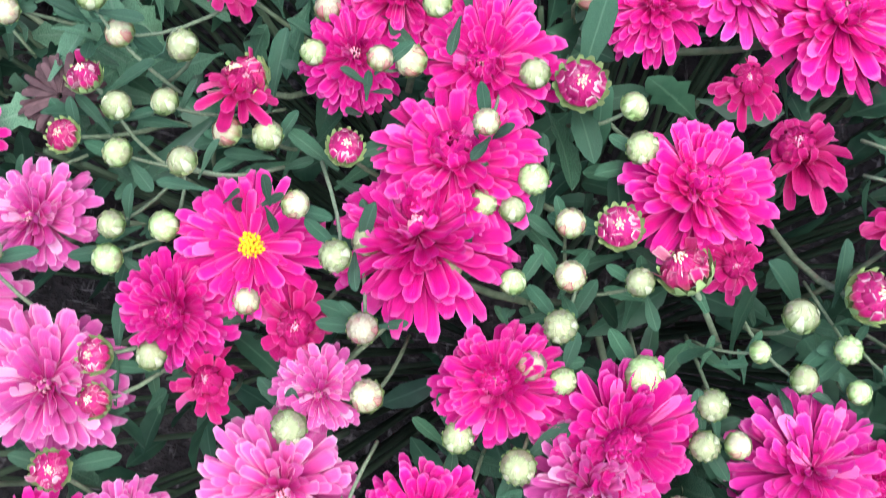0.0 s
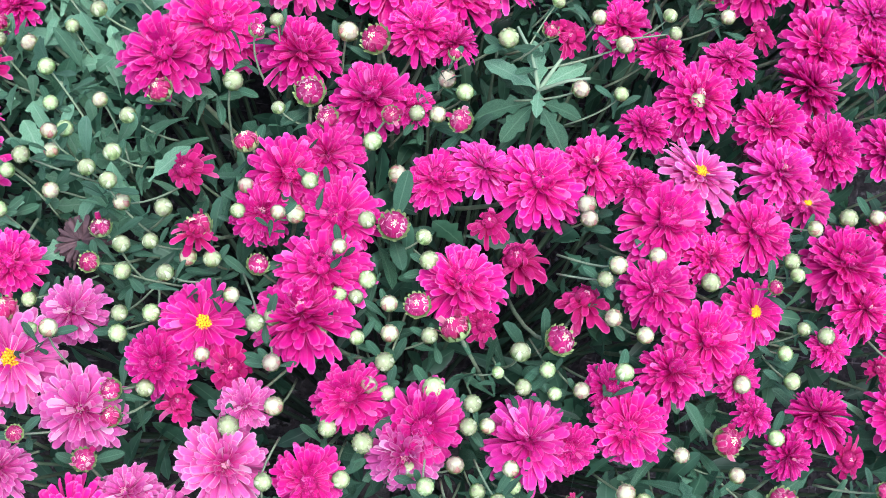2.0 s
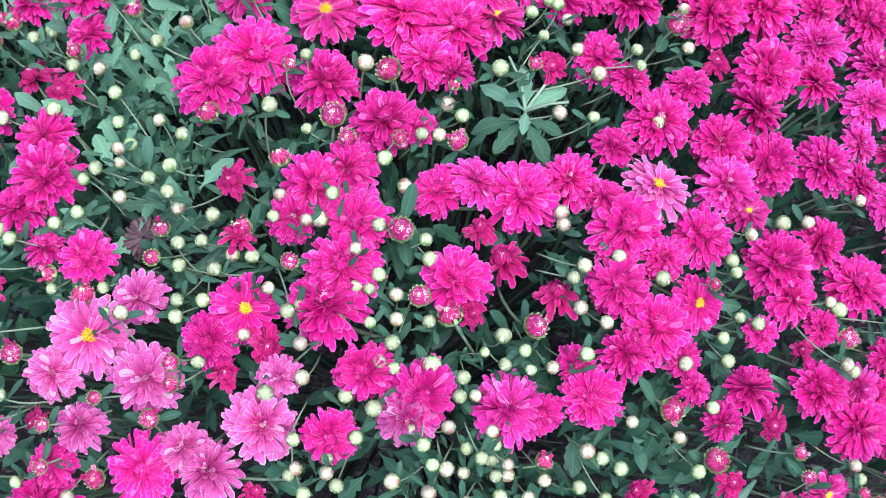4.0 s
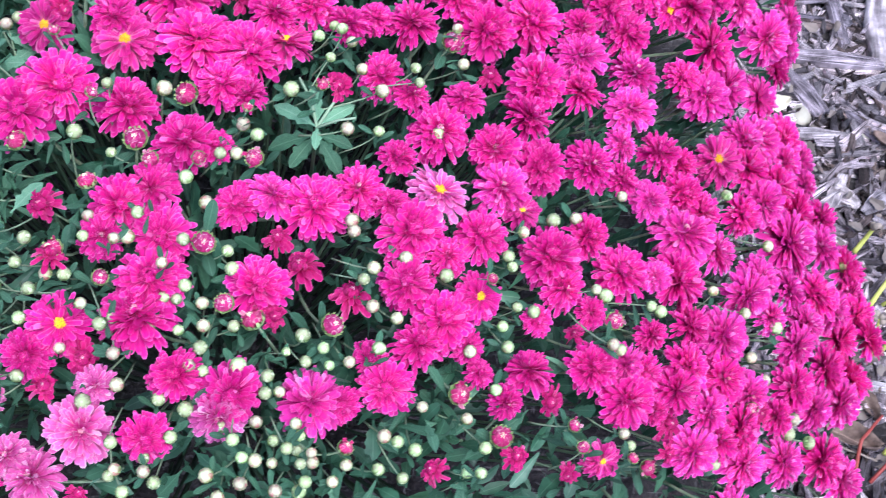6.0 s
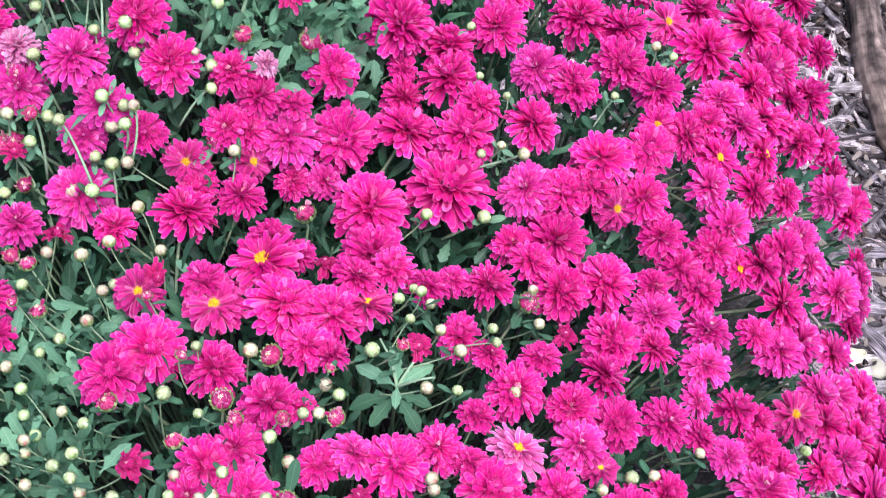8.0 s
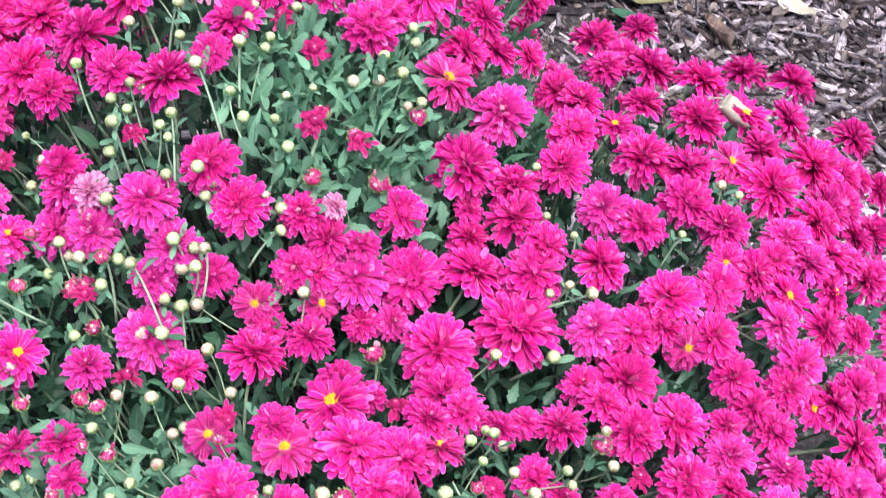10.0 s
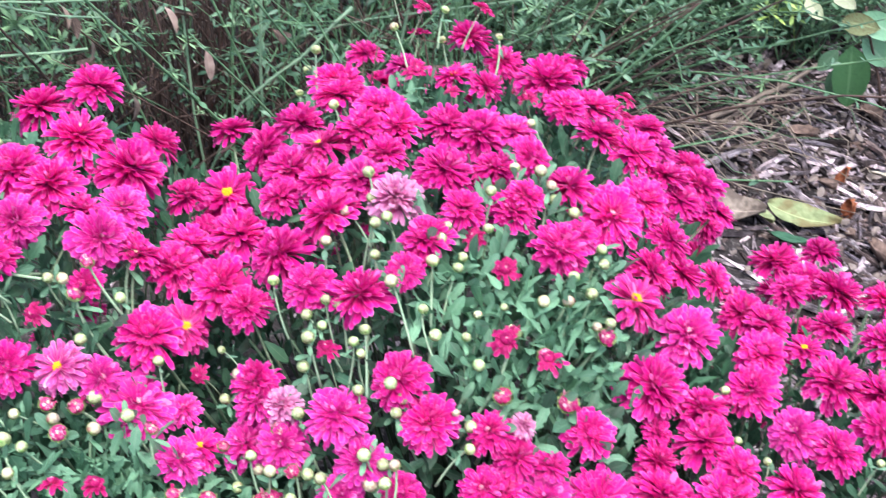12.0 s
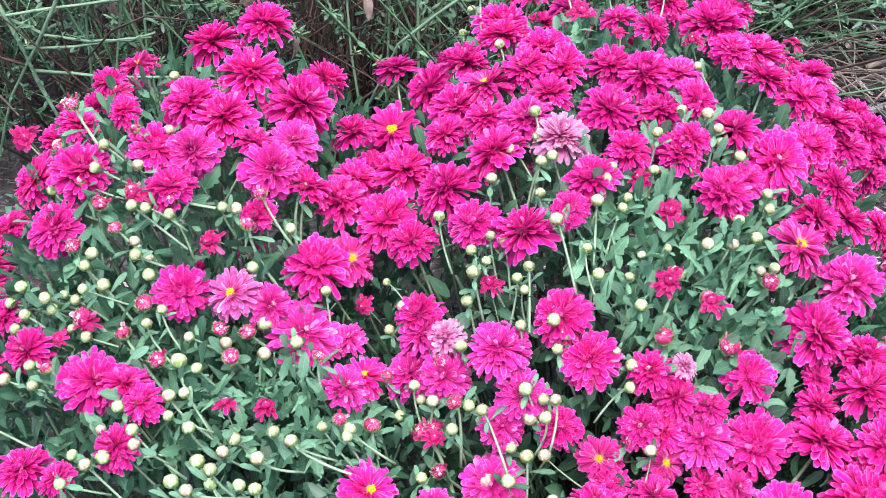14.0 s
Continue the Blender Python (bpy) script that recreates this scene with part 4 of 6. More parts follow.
grow("closed", (
    (-371, 824, 543, 7.68), (-302, 765, 523, 5.93), (-246, 820, 491, 6.49), (-245, 844, 518, 5.98), (-228, 828, 508, 6.45), (-216, 772, 467, 6.39),
    (-182, 819, 518, 6.83), (-157, 772, 476, 8.33), (-140, 796, 497, 6.86), (-126, 812, 521, 8.27), (-125, 792, 493, 7.85), (-116, 822, 536, 6.78),
    (-44, 848, 566, 6.76), (-43, 836, 551, 6.3), (149, 762, 494, 6.37), (193, 813, 521, 4.95), (199, 765, 493, 7.38), (210, 820, 526, 4.96),
    (230, 813, 525, 6.92), (678, 641, 221, 7.6), (-642, 864, 523, 6.58), (-628, 868, 543, 7.6), (-611, 935, 612, 7.08), (-579, 934, 628, 6.45),
))
grow("closed", (
    (-573, 850, 558, 5.3), (-567, 944, 638, 6.99), (-555, 867, 582, 6.86), (-549, 874, 592, 7.37), (-533, 854, 573, 7.86), (-523, 946, 646, 6.93),
    (-508, 883, 606, 6.28), (-492, 874, 596, 5.22), (-490, 863, 585, 7.29), (-481, 907, 623, 6.81), (-434, 923, 626, 6.3), (-422, 926, 624, 6.84),
    (-399, 891, 585, 6.81), (-382, 862, 544, 8.91), (-374, 934, 601, 6.38), (-279, 918, 563, 4.56), (-268, 879, 540, 6.02), (-258, 893, 559, 7.01),
    (-199, 920, 613, 6.41), (-196, 854, 556, 7.26), (-196, 883, 585, 6.75), (-183, 909, 612, 5.4), (-183, 929, 625, 5.91), (-171, 924, 626, 6.38),
))
grow("closed", (
    (-157, 931, 633, 4.91), (-153, 896, 608, 5.86), (-145, 888, 602, 5.36), (-144, 904, 616, 6.34), (-144, 864, 581, 6.23), (-109, 851, 571, 6.25),
    (-104, 860, 581, 7.19), (-95, 921, 631, 5.87), (-82, 903, 618, 6.83), (-58, 854, 575, 4.33), (-55, 904, 618, 5.37), (-47, 921, 630, 4.9),
    (-42, 886, 603, 6.73), (-25, 931, 633, 4.43), (9, 945, 632, 6.96), (58, 943, 610, 5.54), (180, 943, 549, 5.19), (189, 886, 543, 4.56),
    (213, 864, 543, 4.51), (309, 870, 548, 4.53), (350, 932, 554, 5.71), (366, 924, 550, 5.18), (-631, 996, 620, 7.32), (-566, 968, 648, 7.05),
))
grow("closed", (
    (-504, 984, 662, 6.47), (-236, 956, 619, 6.53), (-192, 983, 649, 6.52), (-179, 1011, 664, 6.06), (-156, 1024, 672, 6.34), (-144, 964, 653, 5.94),
    (-139, 1002, 668, 6.52), (-92, 961, 654, 7.41), (-87, 982, 664, 6.47), (-83, 994, 669, 5.5), (-69, 957, 652, 5.93), (-66, 966, 657, 5.94),
    (-46, 997, 668, 6.02), (11, 1049, 669, 6.72), (30, 1042, 661, 6.72), (31, 953, 628, 7.01), (34, 975, 639, 6.55), (51, 968, 627, 7.08),
    (58, 1015, 642, 6.18), (61, 1002, 635, 6.16), (70, 952, 608, 6.08), (-528, 1067, 668, 6.22), (-18, 1154, 684, 5.54), (-280, 1298, 609, 5.7),
))
grow("closed", (
    (-270, 1299, 639, 6.26), (-260, 1299, 665, 6.81), (-178, 1325, 686, 6.18), (-126, 1335, 669, 5.6), (-123, 1329, 709, 5.5), (-64, 1334, 678, 5.56),
))
grow("closed", (
    (-510, 894, 639, 6.8), (-496, 893, 639, 6.5), (-497, 859, 611, 6.9), (-332, 897, 562, 6.1), (-545, 838, 580, 6), (-586, 838, 562, 7.2),
    (-479, 821, 564, 6.4), (-466, 830, 575, 6.3), (-343, 835, 552, 7.4), (-440, 687, 556, 6.7), (-475, 664, 549, 6.9), (-490, 645, 543, 6.2),
    (-385, 657, 545, 6.9), (-371, 678, 550, 7.2), (-345, 672, 543, 6.7), (-332, 673, 540, 7), (-276, 762, 529, 6.9), (-276, 753, 529, 6.1),
    (-213, 810, 527, 6.8), (-232, 822, 531, 6.4), (-192, 792, 514, 6.7), (-167, 801, 534, 7), (-191, 886, 617, 7.2), (-114, 852, 604, 7),
))
grow("closed", (
    (-131, 812, 556, 7.3), (-104, 807, 553, 6.6), (-111, 797, 540, 7.1), (-108, 779, 512, 6.6), (-136, 759, 495, 7.3), (-4, 1064, 690, 7.2),
    (-28, 1058, 695, 6.1), (7, 1047, 686, 6.2), (-47, 1022, 692, 6.3), (-124, 924, 657, 7.4), (-146, 978, 678, 6.6), (-161, 1037, 691, 6.9),
    (-19, 791, 524, 6.4), (-218, 1174, 675, 6.7), (-221, 601, 491, 5.3), (-150, 551, 510, 5.7), (-139, 508, 510, 5.4), (-152, 494, 505, 5.7),
    (-100, 478, 514, 5.6), (-68, 464, 515, 5.8), (-61, 428, 510, 5.4), (-238, 447, 475, 4.8), (-201, 444, 487, 5.6), (-117, 397, 495, 5.8),
))
grow("closed", (
    (-190, 345, 461, 5.7), (-207, 331, 449, 5.3), (-201, 302, 436, 4.9), (-25, 419, 510, 4.9), (-25, 590, 525, 4.7), (203, 630, 519, 5.1),
    (206, 616, 520, 4.8), (237, 676, 512, 5), (145, 659, 522, 5.5), (-11, 405, 509, 5.6), (-7, 465, 521, 4.7), (7, 486, 522, 5.3),
    (27, 450, 518, 4.7), (0, 386, 504, 5.5), (168, 448, 516, 5), (175, 458, 515, 5.7), (181, 401, 504, 5.8), (121, 331, 485, 5.2),
    (100, 323, 480, 5.8), (126, 347, 491, 5), (131, 322, 480, 4.7), (135, 311, 475, 5.3), (138, 330, 481, 4.6), (214, 365, 488, 4.8),
))
grow("closed", (
    (259, 326, 466, 5.1), (287, 501, 504, 5.3), (346, 468, 483, 4.7), (360, 429, 471, 5.6), (394, 466, 464, 5), (370, 367, 449, 5.1),
    (91, 324, 482, 5.2), (84, 335, 486, 5.4), (26, 313, 476, 5.3), (13, 300, 470, 5.3), (3, 330, 483, 5.3), (115, 305, 471, 5.7),
))
grow("half_open", (
    (-530, 967, 672, 6), (-398, 931, 641, 6.5), (-320, 827, 547, 6.3), (-553, 762, 551, 6.8), (-286, 767, 534, 6.7), (-260, 835, 526, 5.7),
    (-192, 807, 533, 6.9), (-175, 634, 503, 4.8), (-69, 636, 521, 4.8), (-252, 620, 483, 5), (-158, 328, 462, 5.2), (-156, 304, 451, 5.3),
    (-126, 345, 476, 5), (-35, 581, 525, 5.3), (46, 531, 527, 5.5), (78, 577, 528, 4.5), (132, 604, 525, 5.3), (263, 461, 504, 4.5),
    (329, 366, 464, 5.5), (337, 353, 455, 5.4), (379, 352, 439, 4.9),
))
grow("full", (
    (-15, 1040, 683, 18.2), (-114, 946, 658, 16), (-29, 664, 514, 18.5), (240, 721, 499, 18.5), (350, 722, 475, 16.2), (93, 679, 516, 18.5),
    (122, 691, 514, 17.9),
))
grow("opening", (
    (-517, 914, 641, 13.5), (-545, 828, 554, 13.3), (-350, 762, 548, 14.2), (-383, 753, 553, 12.7), (-209, 798, 498, 12.9), (-20, 902, 627, 14.9),
    (18, 898, 612, 13.6), (-246, 510, 473, 13.2), (-52, 460, 506, 13.7), (-67, 666, 512, 12.1),
))
grow("opening", ((-653, 978, 645, 15), (-648, 1055, 632, 10)))
grow("half_open", ((-600, 985, 680, 8), (-625, 985, 627, 7)))

flower("spent", -0.120, 0.467, 0.47, 0.016)

# dark hollows between the shoots: x, y, radius
HOLLOWS = ((0.128, 0.588, 0.06), (-0.026, 0.466, 0.028), (-0.181, 0.398, 0.040), (-0.005, 0.404, 0.030), (-0.065, 0.438, 0.030), (0.039, 0.428, 0.025), (-0.068, 0.536, 0.030), (0.112, 0.423, 0.030), (-0.274, 0.908, 0.050), (-0.294, 0.874, 0.035), (-0.215, 0.967, 0.030), (0.304, 0.708, 0.035), (0.436, 0.668, 0.035), (0.521, 0.519, 0.030), (-0.157, 0.408, 0.028), (-0.143, 0.322, 0.03), (-0.045, 0.33, 0.028), (0.018, 0.366, 0.022), (-0.103, 0.433, 0.022), (0.016, 0.32, 0.022), (-0.032, 0.468, 0.03), (-0.26, 0.867, 0.03), (-0.237, 0.916, 0.035))


# open patches of leaves without blooms: x, y, radius
LEAFY = ((-0.002, 0.985, 0.09), (0.015, 0.905, 0.06), (-0.086, 0.98, 0.05), (0.131, 0.341, 0.12), (0.251, 0.40, 0.08))

# where no bloom has a set place: the far sides of the mounds, out to the ground
RF = random.Random(21)
for _ in range(5200):
    x, y = RF.uniform(-0.95, 0.70), RF.uniform(0.02, 1.7)
    h = canopy(x, y)
    if h < 0.10:
        continue
    far = y < 0.30 or y > 1.33 or x < -0.62 or (x > 0.36 and y < 0.8) or h < 0.30
    gap = 0.038
    if any((x - a) ** 2 + (y - b) ** 2 < gap * gap for a, b, r, k in GROWN if k not in ("closed", "half_open")):
        continue
    if not far and not (x > 0.16 and y < 0.95) and not (y > 0.95 and -0.35 < x < 0.3 and RF.random() < 0.25):
        continue
    if any((x - a) ** 2 + (y - b) ** 2 < (r + 0.025) ** 2 for a, b, r in HOLLOWS + LEAFY):
        continue
    kind = RF.choices(("full", "yellow", "opening"), (10, 1, 1))[0]
    flower(kind, x, y, h, RF.uniform(0.021, 0.029) if kind != "opening" else 0.014)

# ---------------------------------------------------------------- foliage


def leaf_outline(rng):
    """A lobed leaf of length 1 along x, folded a little along its middle."""
    half = [(0.0, 0.025), (0.14, 0.03), (0.26, 0.09), (0.38, 0.165), (0.46, 0.128), (0.58, 0.21), (0.68, 0.16), (0.79, 0.18), (0.92, 0.10), (1.0, 0.01)]
    return [(x, w * rng.uniform(0.85, 1.2)) for x, w in half]


def add_leaf(soup, m, rng, outline, size, fold, curl):
    verts, uvs, faces = [], [], []
    n = len(outline)
    for x, w in outline:
        for side in (-1, 0, 1):
            verts.append(m @ Vector((size * x, size * side * w, size * (fold * abs(side) * w - curl * x * x))))
            uvs.append(((side + 1) / 2, x))
    for i in range(n - 1):
        for j in range(2):
            a = i * 3 + j
            faces.append((a, a + 1, a + 4, a + 3))
    soup.add(verts, faces, uvs)


RL = random.Random(31)
LEAVES = []
for _ in range(6):
    s = Soup()
    add_leaf(s, Matrix.Identity(4), RL, leaf_outline(RL), 1.0, RL.uniform(0.1, 0.5), RL.uniform(0.0, 0.35))
    LEAVES.append(s.mesh("leaf", LEAF))
NARROW, FRESH, YOUNG_LEAVES = [], [], []
for _ in range(3):
    s = Soup()
    add_leaf(s, Matrix.Identity(4), RL, leaf_outline(RL), 1.0, RL.uniform(0.1, 0.4), RL.uniform(0.0, 0.25))
    FRESH.append(s.mesh("leaf", YOUNG_LEAF))
for _ in range(6):
    s = Soup()
    blunt = [(x, w * RL.uniform(0.85, 1.2)) for x, w in ((0.0, 0.03), (0.25, 0.06), (0.48, 0.11), (0.68, 0.145), (0.84, 0.135), (0.95, 0.08), (1.0, 0.015))]
    add_leaf(s, Matrix.Identity(4), RL, blunt, 1.0, RL.uniform(0.1, 0.6), RL.uniform(-0.1, 0.35))
    YOUNG_LEAVES.append(s.mesh("leaf", YOUNG_LEAF))
    NARROW.append(s.mesh("leaf", LEAF))


def leaf_pose(x, y, z, rng):
    """Some leaves lie open to the sky, most stand up along their shoots."""
    n = outward(x, y)
    if rng.random() < 0.4:
        n = (n + Vector((rng.gauss(0, 0.5), rng.gauss(0, 0.5), rng.gauss(0, 0.3)))).normalized()
        return Matrix.Translation((x, y, z)) @ n.to_track_quat("Z", "Y").to_matrix().to_4x4() @ Matrix.Rotation(rng.uniform(0, 6.28), 4, "Z")
    way = (n + Vector((rng.gauss(0, 0.55), rng.gauss(0, 0.55), 0.2))).normalized()
    return Matrix.Translation((x, y, z)) @ way.to_track_quat("X", "Z").to_matrix().to_4x4() @ Matrix.Rotation(rng.uniform(0, 6.28), 4, "X")


def in_hollow(x, y, z):
    return any((x - a) ** 2 + (y - b) ** 2 < r * r and z > canopy(x, y) - (0.24 if r > 0.05 else 0.11) for a, b, r in HOLLOWS)


PLAIN = [(0.0, 0.025), (0.3, 0.14), (0.62, 0.19), (0.88, 0.11), (1.0, 0.01)]
BLUNT = [(0.0, 0.03), (0.25, 0.06), (0.48, 0.11), (0.68, 0.145), (0.84, 0.135), (0.95, 0.08), (1.0, 0.015)]
OUTLINES = [leaf_outline(RL) for _ in range(4)] + [[(x, w * RL.uniform(0.85, 1.2)) for x, w in BLUNT] for _ in range(5)]
for plant, own in PLANTS:
    loose, twigs = Soup(), Soup()
    singles = 0
    for i in own:
        d = DOMES[i]
        count = int((24000 if i == 0 else 31000) * d[2] * d[3])
        for k in range(count):
            x, y = d[0] + RL.uniform(-1, 1) * d[2], d[1] + RL.uniform(-1, 1) * d[3]
            h = dome(x, y, d)
            if h < 0.04:
                continue
            deep = 0.03 + 0.16 * RL.random() ** 1.7
            z = h - deep * min(1.0, h * 2.2)
            if z < canopy(x, y) - 0.22 or in_hollow(x, y, z):
                continue
            if (x > 0.36 or (x > 0.08 and y > 1.05)) and (deep < 0.085 or math.hypot((x - d[0]) / d[2], (y - d[1]) / d[3]) > 0.88):
                continue
            size = RL.uniform(0.018, 0.036)
            m = leaf_pose(x, y, z, RL)
            if deep < 0.05 and singles < 120 and RL.random() < 0.2:
                part("leaf", RL.choice(LEAVES), plant, "", Matrix.Translation(-plant.location) @ m @ Matrix.Scale(size, 4))
                singles += 1
            else:
                add_leaf(loose, Matrix.Translation(-plant.location) @ m, RL, RL.choice(OUTLINES) if deep < 0.06 else PLAIN, size, RL.uniform(0.1, 0.5), RL.uniform(0, 0.35))
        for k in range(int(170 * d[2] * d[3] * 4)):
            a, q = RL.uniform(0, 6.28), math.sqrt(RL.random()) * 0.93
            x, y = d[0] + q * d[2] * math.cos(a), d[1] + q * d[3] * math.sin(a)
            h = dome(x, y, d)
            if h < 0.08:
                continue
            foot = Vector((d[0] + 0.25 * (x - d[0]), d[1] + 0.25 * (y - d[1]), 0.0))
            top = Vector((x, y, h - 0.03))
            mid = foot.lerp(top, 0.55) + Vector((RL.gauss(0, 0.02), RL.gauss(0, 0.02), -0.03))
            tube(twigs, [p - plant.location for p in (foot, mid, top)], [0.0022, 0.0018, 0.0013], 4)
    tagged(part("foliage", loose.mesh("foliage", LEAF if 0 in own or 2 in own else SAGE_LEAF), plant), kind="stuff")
    # Inner branches wear the stem colour with shade painted in.
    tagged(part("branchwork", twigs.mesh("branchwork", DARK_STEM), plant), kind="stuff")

# open leafy patches with few blooms: centre, half width, half depth, leaves
RG = random.Random(64)
for px, py, rx, ry, count in (
    (-0.002, 0.985, 0.11, 0.11, 400),
    (-0.086, 0.980, 0.06, 0.06, 60),
    (0.015, 0.900, 0.09, 0.045, 150),
    (-0.348, 0.813, 0.07, 0.06, 70),
    (-0.581, 0.889, 0.13, 0.09, 170),
    (-0.495, 0.799, 0.10, 0.07, 80),
    (-0.289, 0.796, 0.05, 0.04, 30),
    (-0.142, 0.533, 0.09, 0.07, 130),
    (-0.165, 0.63, 0.07, 0.06, 110),
    (-0.23, 0.655, 0.06, 0.05, 60),
    (-0.072, 0.65, 0.05, 0.05, 50),
    (-0.06, 0.50, 0.07, 0.06, 60),
    (-0.227, 0.407, 0.07, 0.06, 50),
    (0.131, 0.341, 0.13, 0.05, 90),
    (0.251, 0.400, 0.10, 0.04, 50),
    (-0.154, 1.261, 0.05, 0.06, 40),
    (-0.30, 0.820, 0.08, 0.06, 150),
    (-0.40, 0.86, 0.10, 0.07, 90),
    (-0.43, 0.76, 0.10, 0.05, 70),
):
    for k in range(count):
        a, q = RG.uniform(0, 6.28), math.sqrt(RG.random())
        x, y = px + rx * q * math.cos(a), py + ry * q * math.sin(a)
        h = canopy(x, y)
        if h < 0.15 or in_hollow(x, y, h):
            continue
        plant = plant_at(x, y)
        m = Matrix.Translation(-plant.location) @ leaf_pose(x, y, h - RG.uniform(0.008, 0.06), RG)
        part("leaf", RG.choice(LEAVES[:3] + NARROW + YOUNG_LEAVES[:2] if plant is PLANTS[0][0] and x > -0.08 else LEAVES[:3] + NARROW + YOUNG_LEAVES[:1] if x < -0.38 and y > 0.79 else LEAVES[:2] + FRESH * 4 + YOUNG_LEAVES), plant, "", m @ Matrix.Diagonal((*(Vector((1.0, 0.95, 1.0)) * RG.uniform(0.019, 0.036)), 1)))

# the open leafy shoot in the hollow of the front plant: heading, length, lift of each leaf, whether it takes the
# lighter young-leaf colour, which paints lit upper leaves apart from shaded lower ones
shoot = PLANTS[0][0]
node_at = Vector((0.131, 0.593, 0.488)) - shoot.location
for heading, length, lift, young in (
    (155, 0.042, 0.25, True), (98, 0.038, 0.35, True), (38, 0.040, 0.25, True), (268, 0.024, 0.3, True), (352, 0.034, 0.05, False),
    (190, 0.044, -0.1, False), (310, 0.040, -0.15, False), (70, 0.040, 0.0, False), (230, 0.036, -0.2, False), (128, 0.040, -0.05, False),
):
    m = Matrix.Translation(node_at - Vector((0, 0, 0.0 if young else 0.012))) @ Matrix.Rotation(radians(heading), 4, "Z") @ Matrix.Rotation(-lift, 4, "Y") @ Matrix.Scale(0.88 * length, 4)
    # Light and shade on the shoot come from two leaf colours.
    part("leaf", (FRESH if young else LEAVES)[heading % 3], shoot, "grey-green lobed leaf", m)
for dx, dy in ((-0.016, 0.035), (0.019, 0.033), (0.029, 0.002)):
    s = Soup()
    tip = node_at + Vector((dx, dy, 0.014))
    tube(s, [node_at - Vector((0, 0, 0.09)), node_at, node_at.lerp(tip, 0.5) + Vector((0.002, 0, 0.004)), tip], [0.0016, 0.0014, 0.0011, 0.0010], 6)
    part("stem", s.mesh("stem", PALE_STEM), shoot)

# ---------------------------------------------------------------- ground and mulch


def ground_height(x, y):
    v = Vector((x * 3.1, y * 3.1, 0.0))
    return -0.018 + 0.010 * noise.noise(v) + 0.006 * noise.noise(v * 3.7)


bm = bmesh.new()
cuts = [-400, -80, -15, -4, -2] + [-1.6 + 0.05 * i for i in range(84)] + [3, 4.5, 8, 20, 80, 400]
grid = [[bm.verts.new((x, y + 0.6, ground_height(x, y) if abs(x) < 4 and abs(y) < 4 else -0.018)) for x in cuts] for y in cuts]
for a, b in zip(grid, grid[1:]):
    for i in range(len(cuts) - 1):
        bm.faces.new((a[i], a[i + 1], b[i + 1], b[i]))
me = bpy.data.meshes.new("ground")
bm.to_mesh(me)
me.materials.append(SOIL)
me.polygons.foreach_set("use_smooth", [True] * len(me.polygons))
ground = tagged(new("ground", me), "dark soil of a garden bed under wood mulch", "ground", kind="structure")


def add_chip(soup, m, rng, length, width, thick):
    """A split wood chip: long, with torn ends and a twist."""
    verts, uvs, faces = [], [], []
    n = 3
    skew = rng.uniform(-0.3, 0.3)
    bend = rng.gauss(0, 0.06)
    for i in range(n):
        u = i / (n - 1)
        w = width * rng.uniform(0.82, 1.12) * (1 if 0 < i < n - 1 else rng.uniform(0.35, 1.0))
        t = thick * rng.uniform(0.7, 1.2) * (1 if 0 < i < n - 1 else 0.6)
        tw = skew * (u - 0.5)
        for sy, sz in ((-1, -1), (1, -1), (1, 1), (0.1, 1.35), (-1, 0.8)):
            y, z = sy * w / 2, sz * t / 2
            verts.append(m @ Vector(((u - 0.5) * length + (rng.uniform(-0.08, 0.08) * length if i in (0, n - 1) else 0), y * math.cos(tw) - z * math.sin(tw), y * math.sin(tw) + z * math.cos(tw) + bend * length * (u - 0.5) ** 2)))
            uvs.append((u, (sy + 1) / 2))
    for i in range(n - 1):
        for k in range(5):
            k2 = (k + 1) % 5
            faces.append((i * 5 + k, i * 5 + k2, (i + 1) * 5 + k2, (i + 1) * 5 + k))
    faces.append((4, 3, 2, 1, 0))
    faces.append(tuple((n - 1) * 5 + k for k in range(5)))
    soup.add(verts, faces, uvs)


RM = random.Random(77)
CHIPS = []
for k in range(14):
    s = Soup()
    add_chip(s, Matrix.Identity(4), RM, 1.0, RM.uniform(0.09, 0.26), RM.uniform(0.05, 0.11))
    CHIPS.append(s.mesh("wood_chip", (CHIP, GREYWOOD, CHIP, GREYWOOD, BARK)[k % 5], False))


def chip_pose(x, y, lift):
    return Matrix.Translation((x, y, ground_height(x, y - 0.6) + lift)) @ Euler((RM.gauss(0, 0.25), RM.gauss(0, 0.16), RM.uniform(0, 6.28))).to_matrix().to_4x4()


def bare(x, y):
    return canopy(x, y) < 0.02


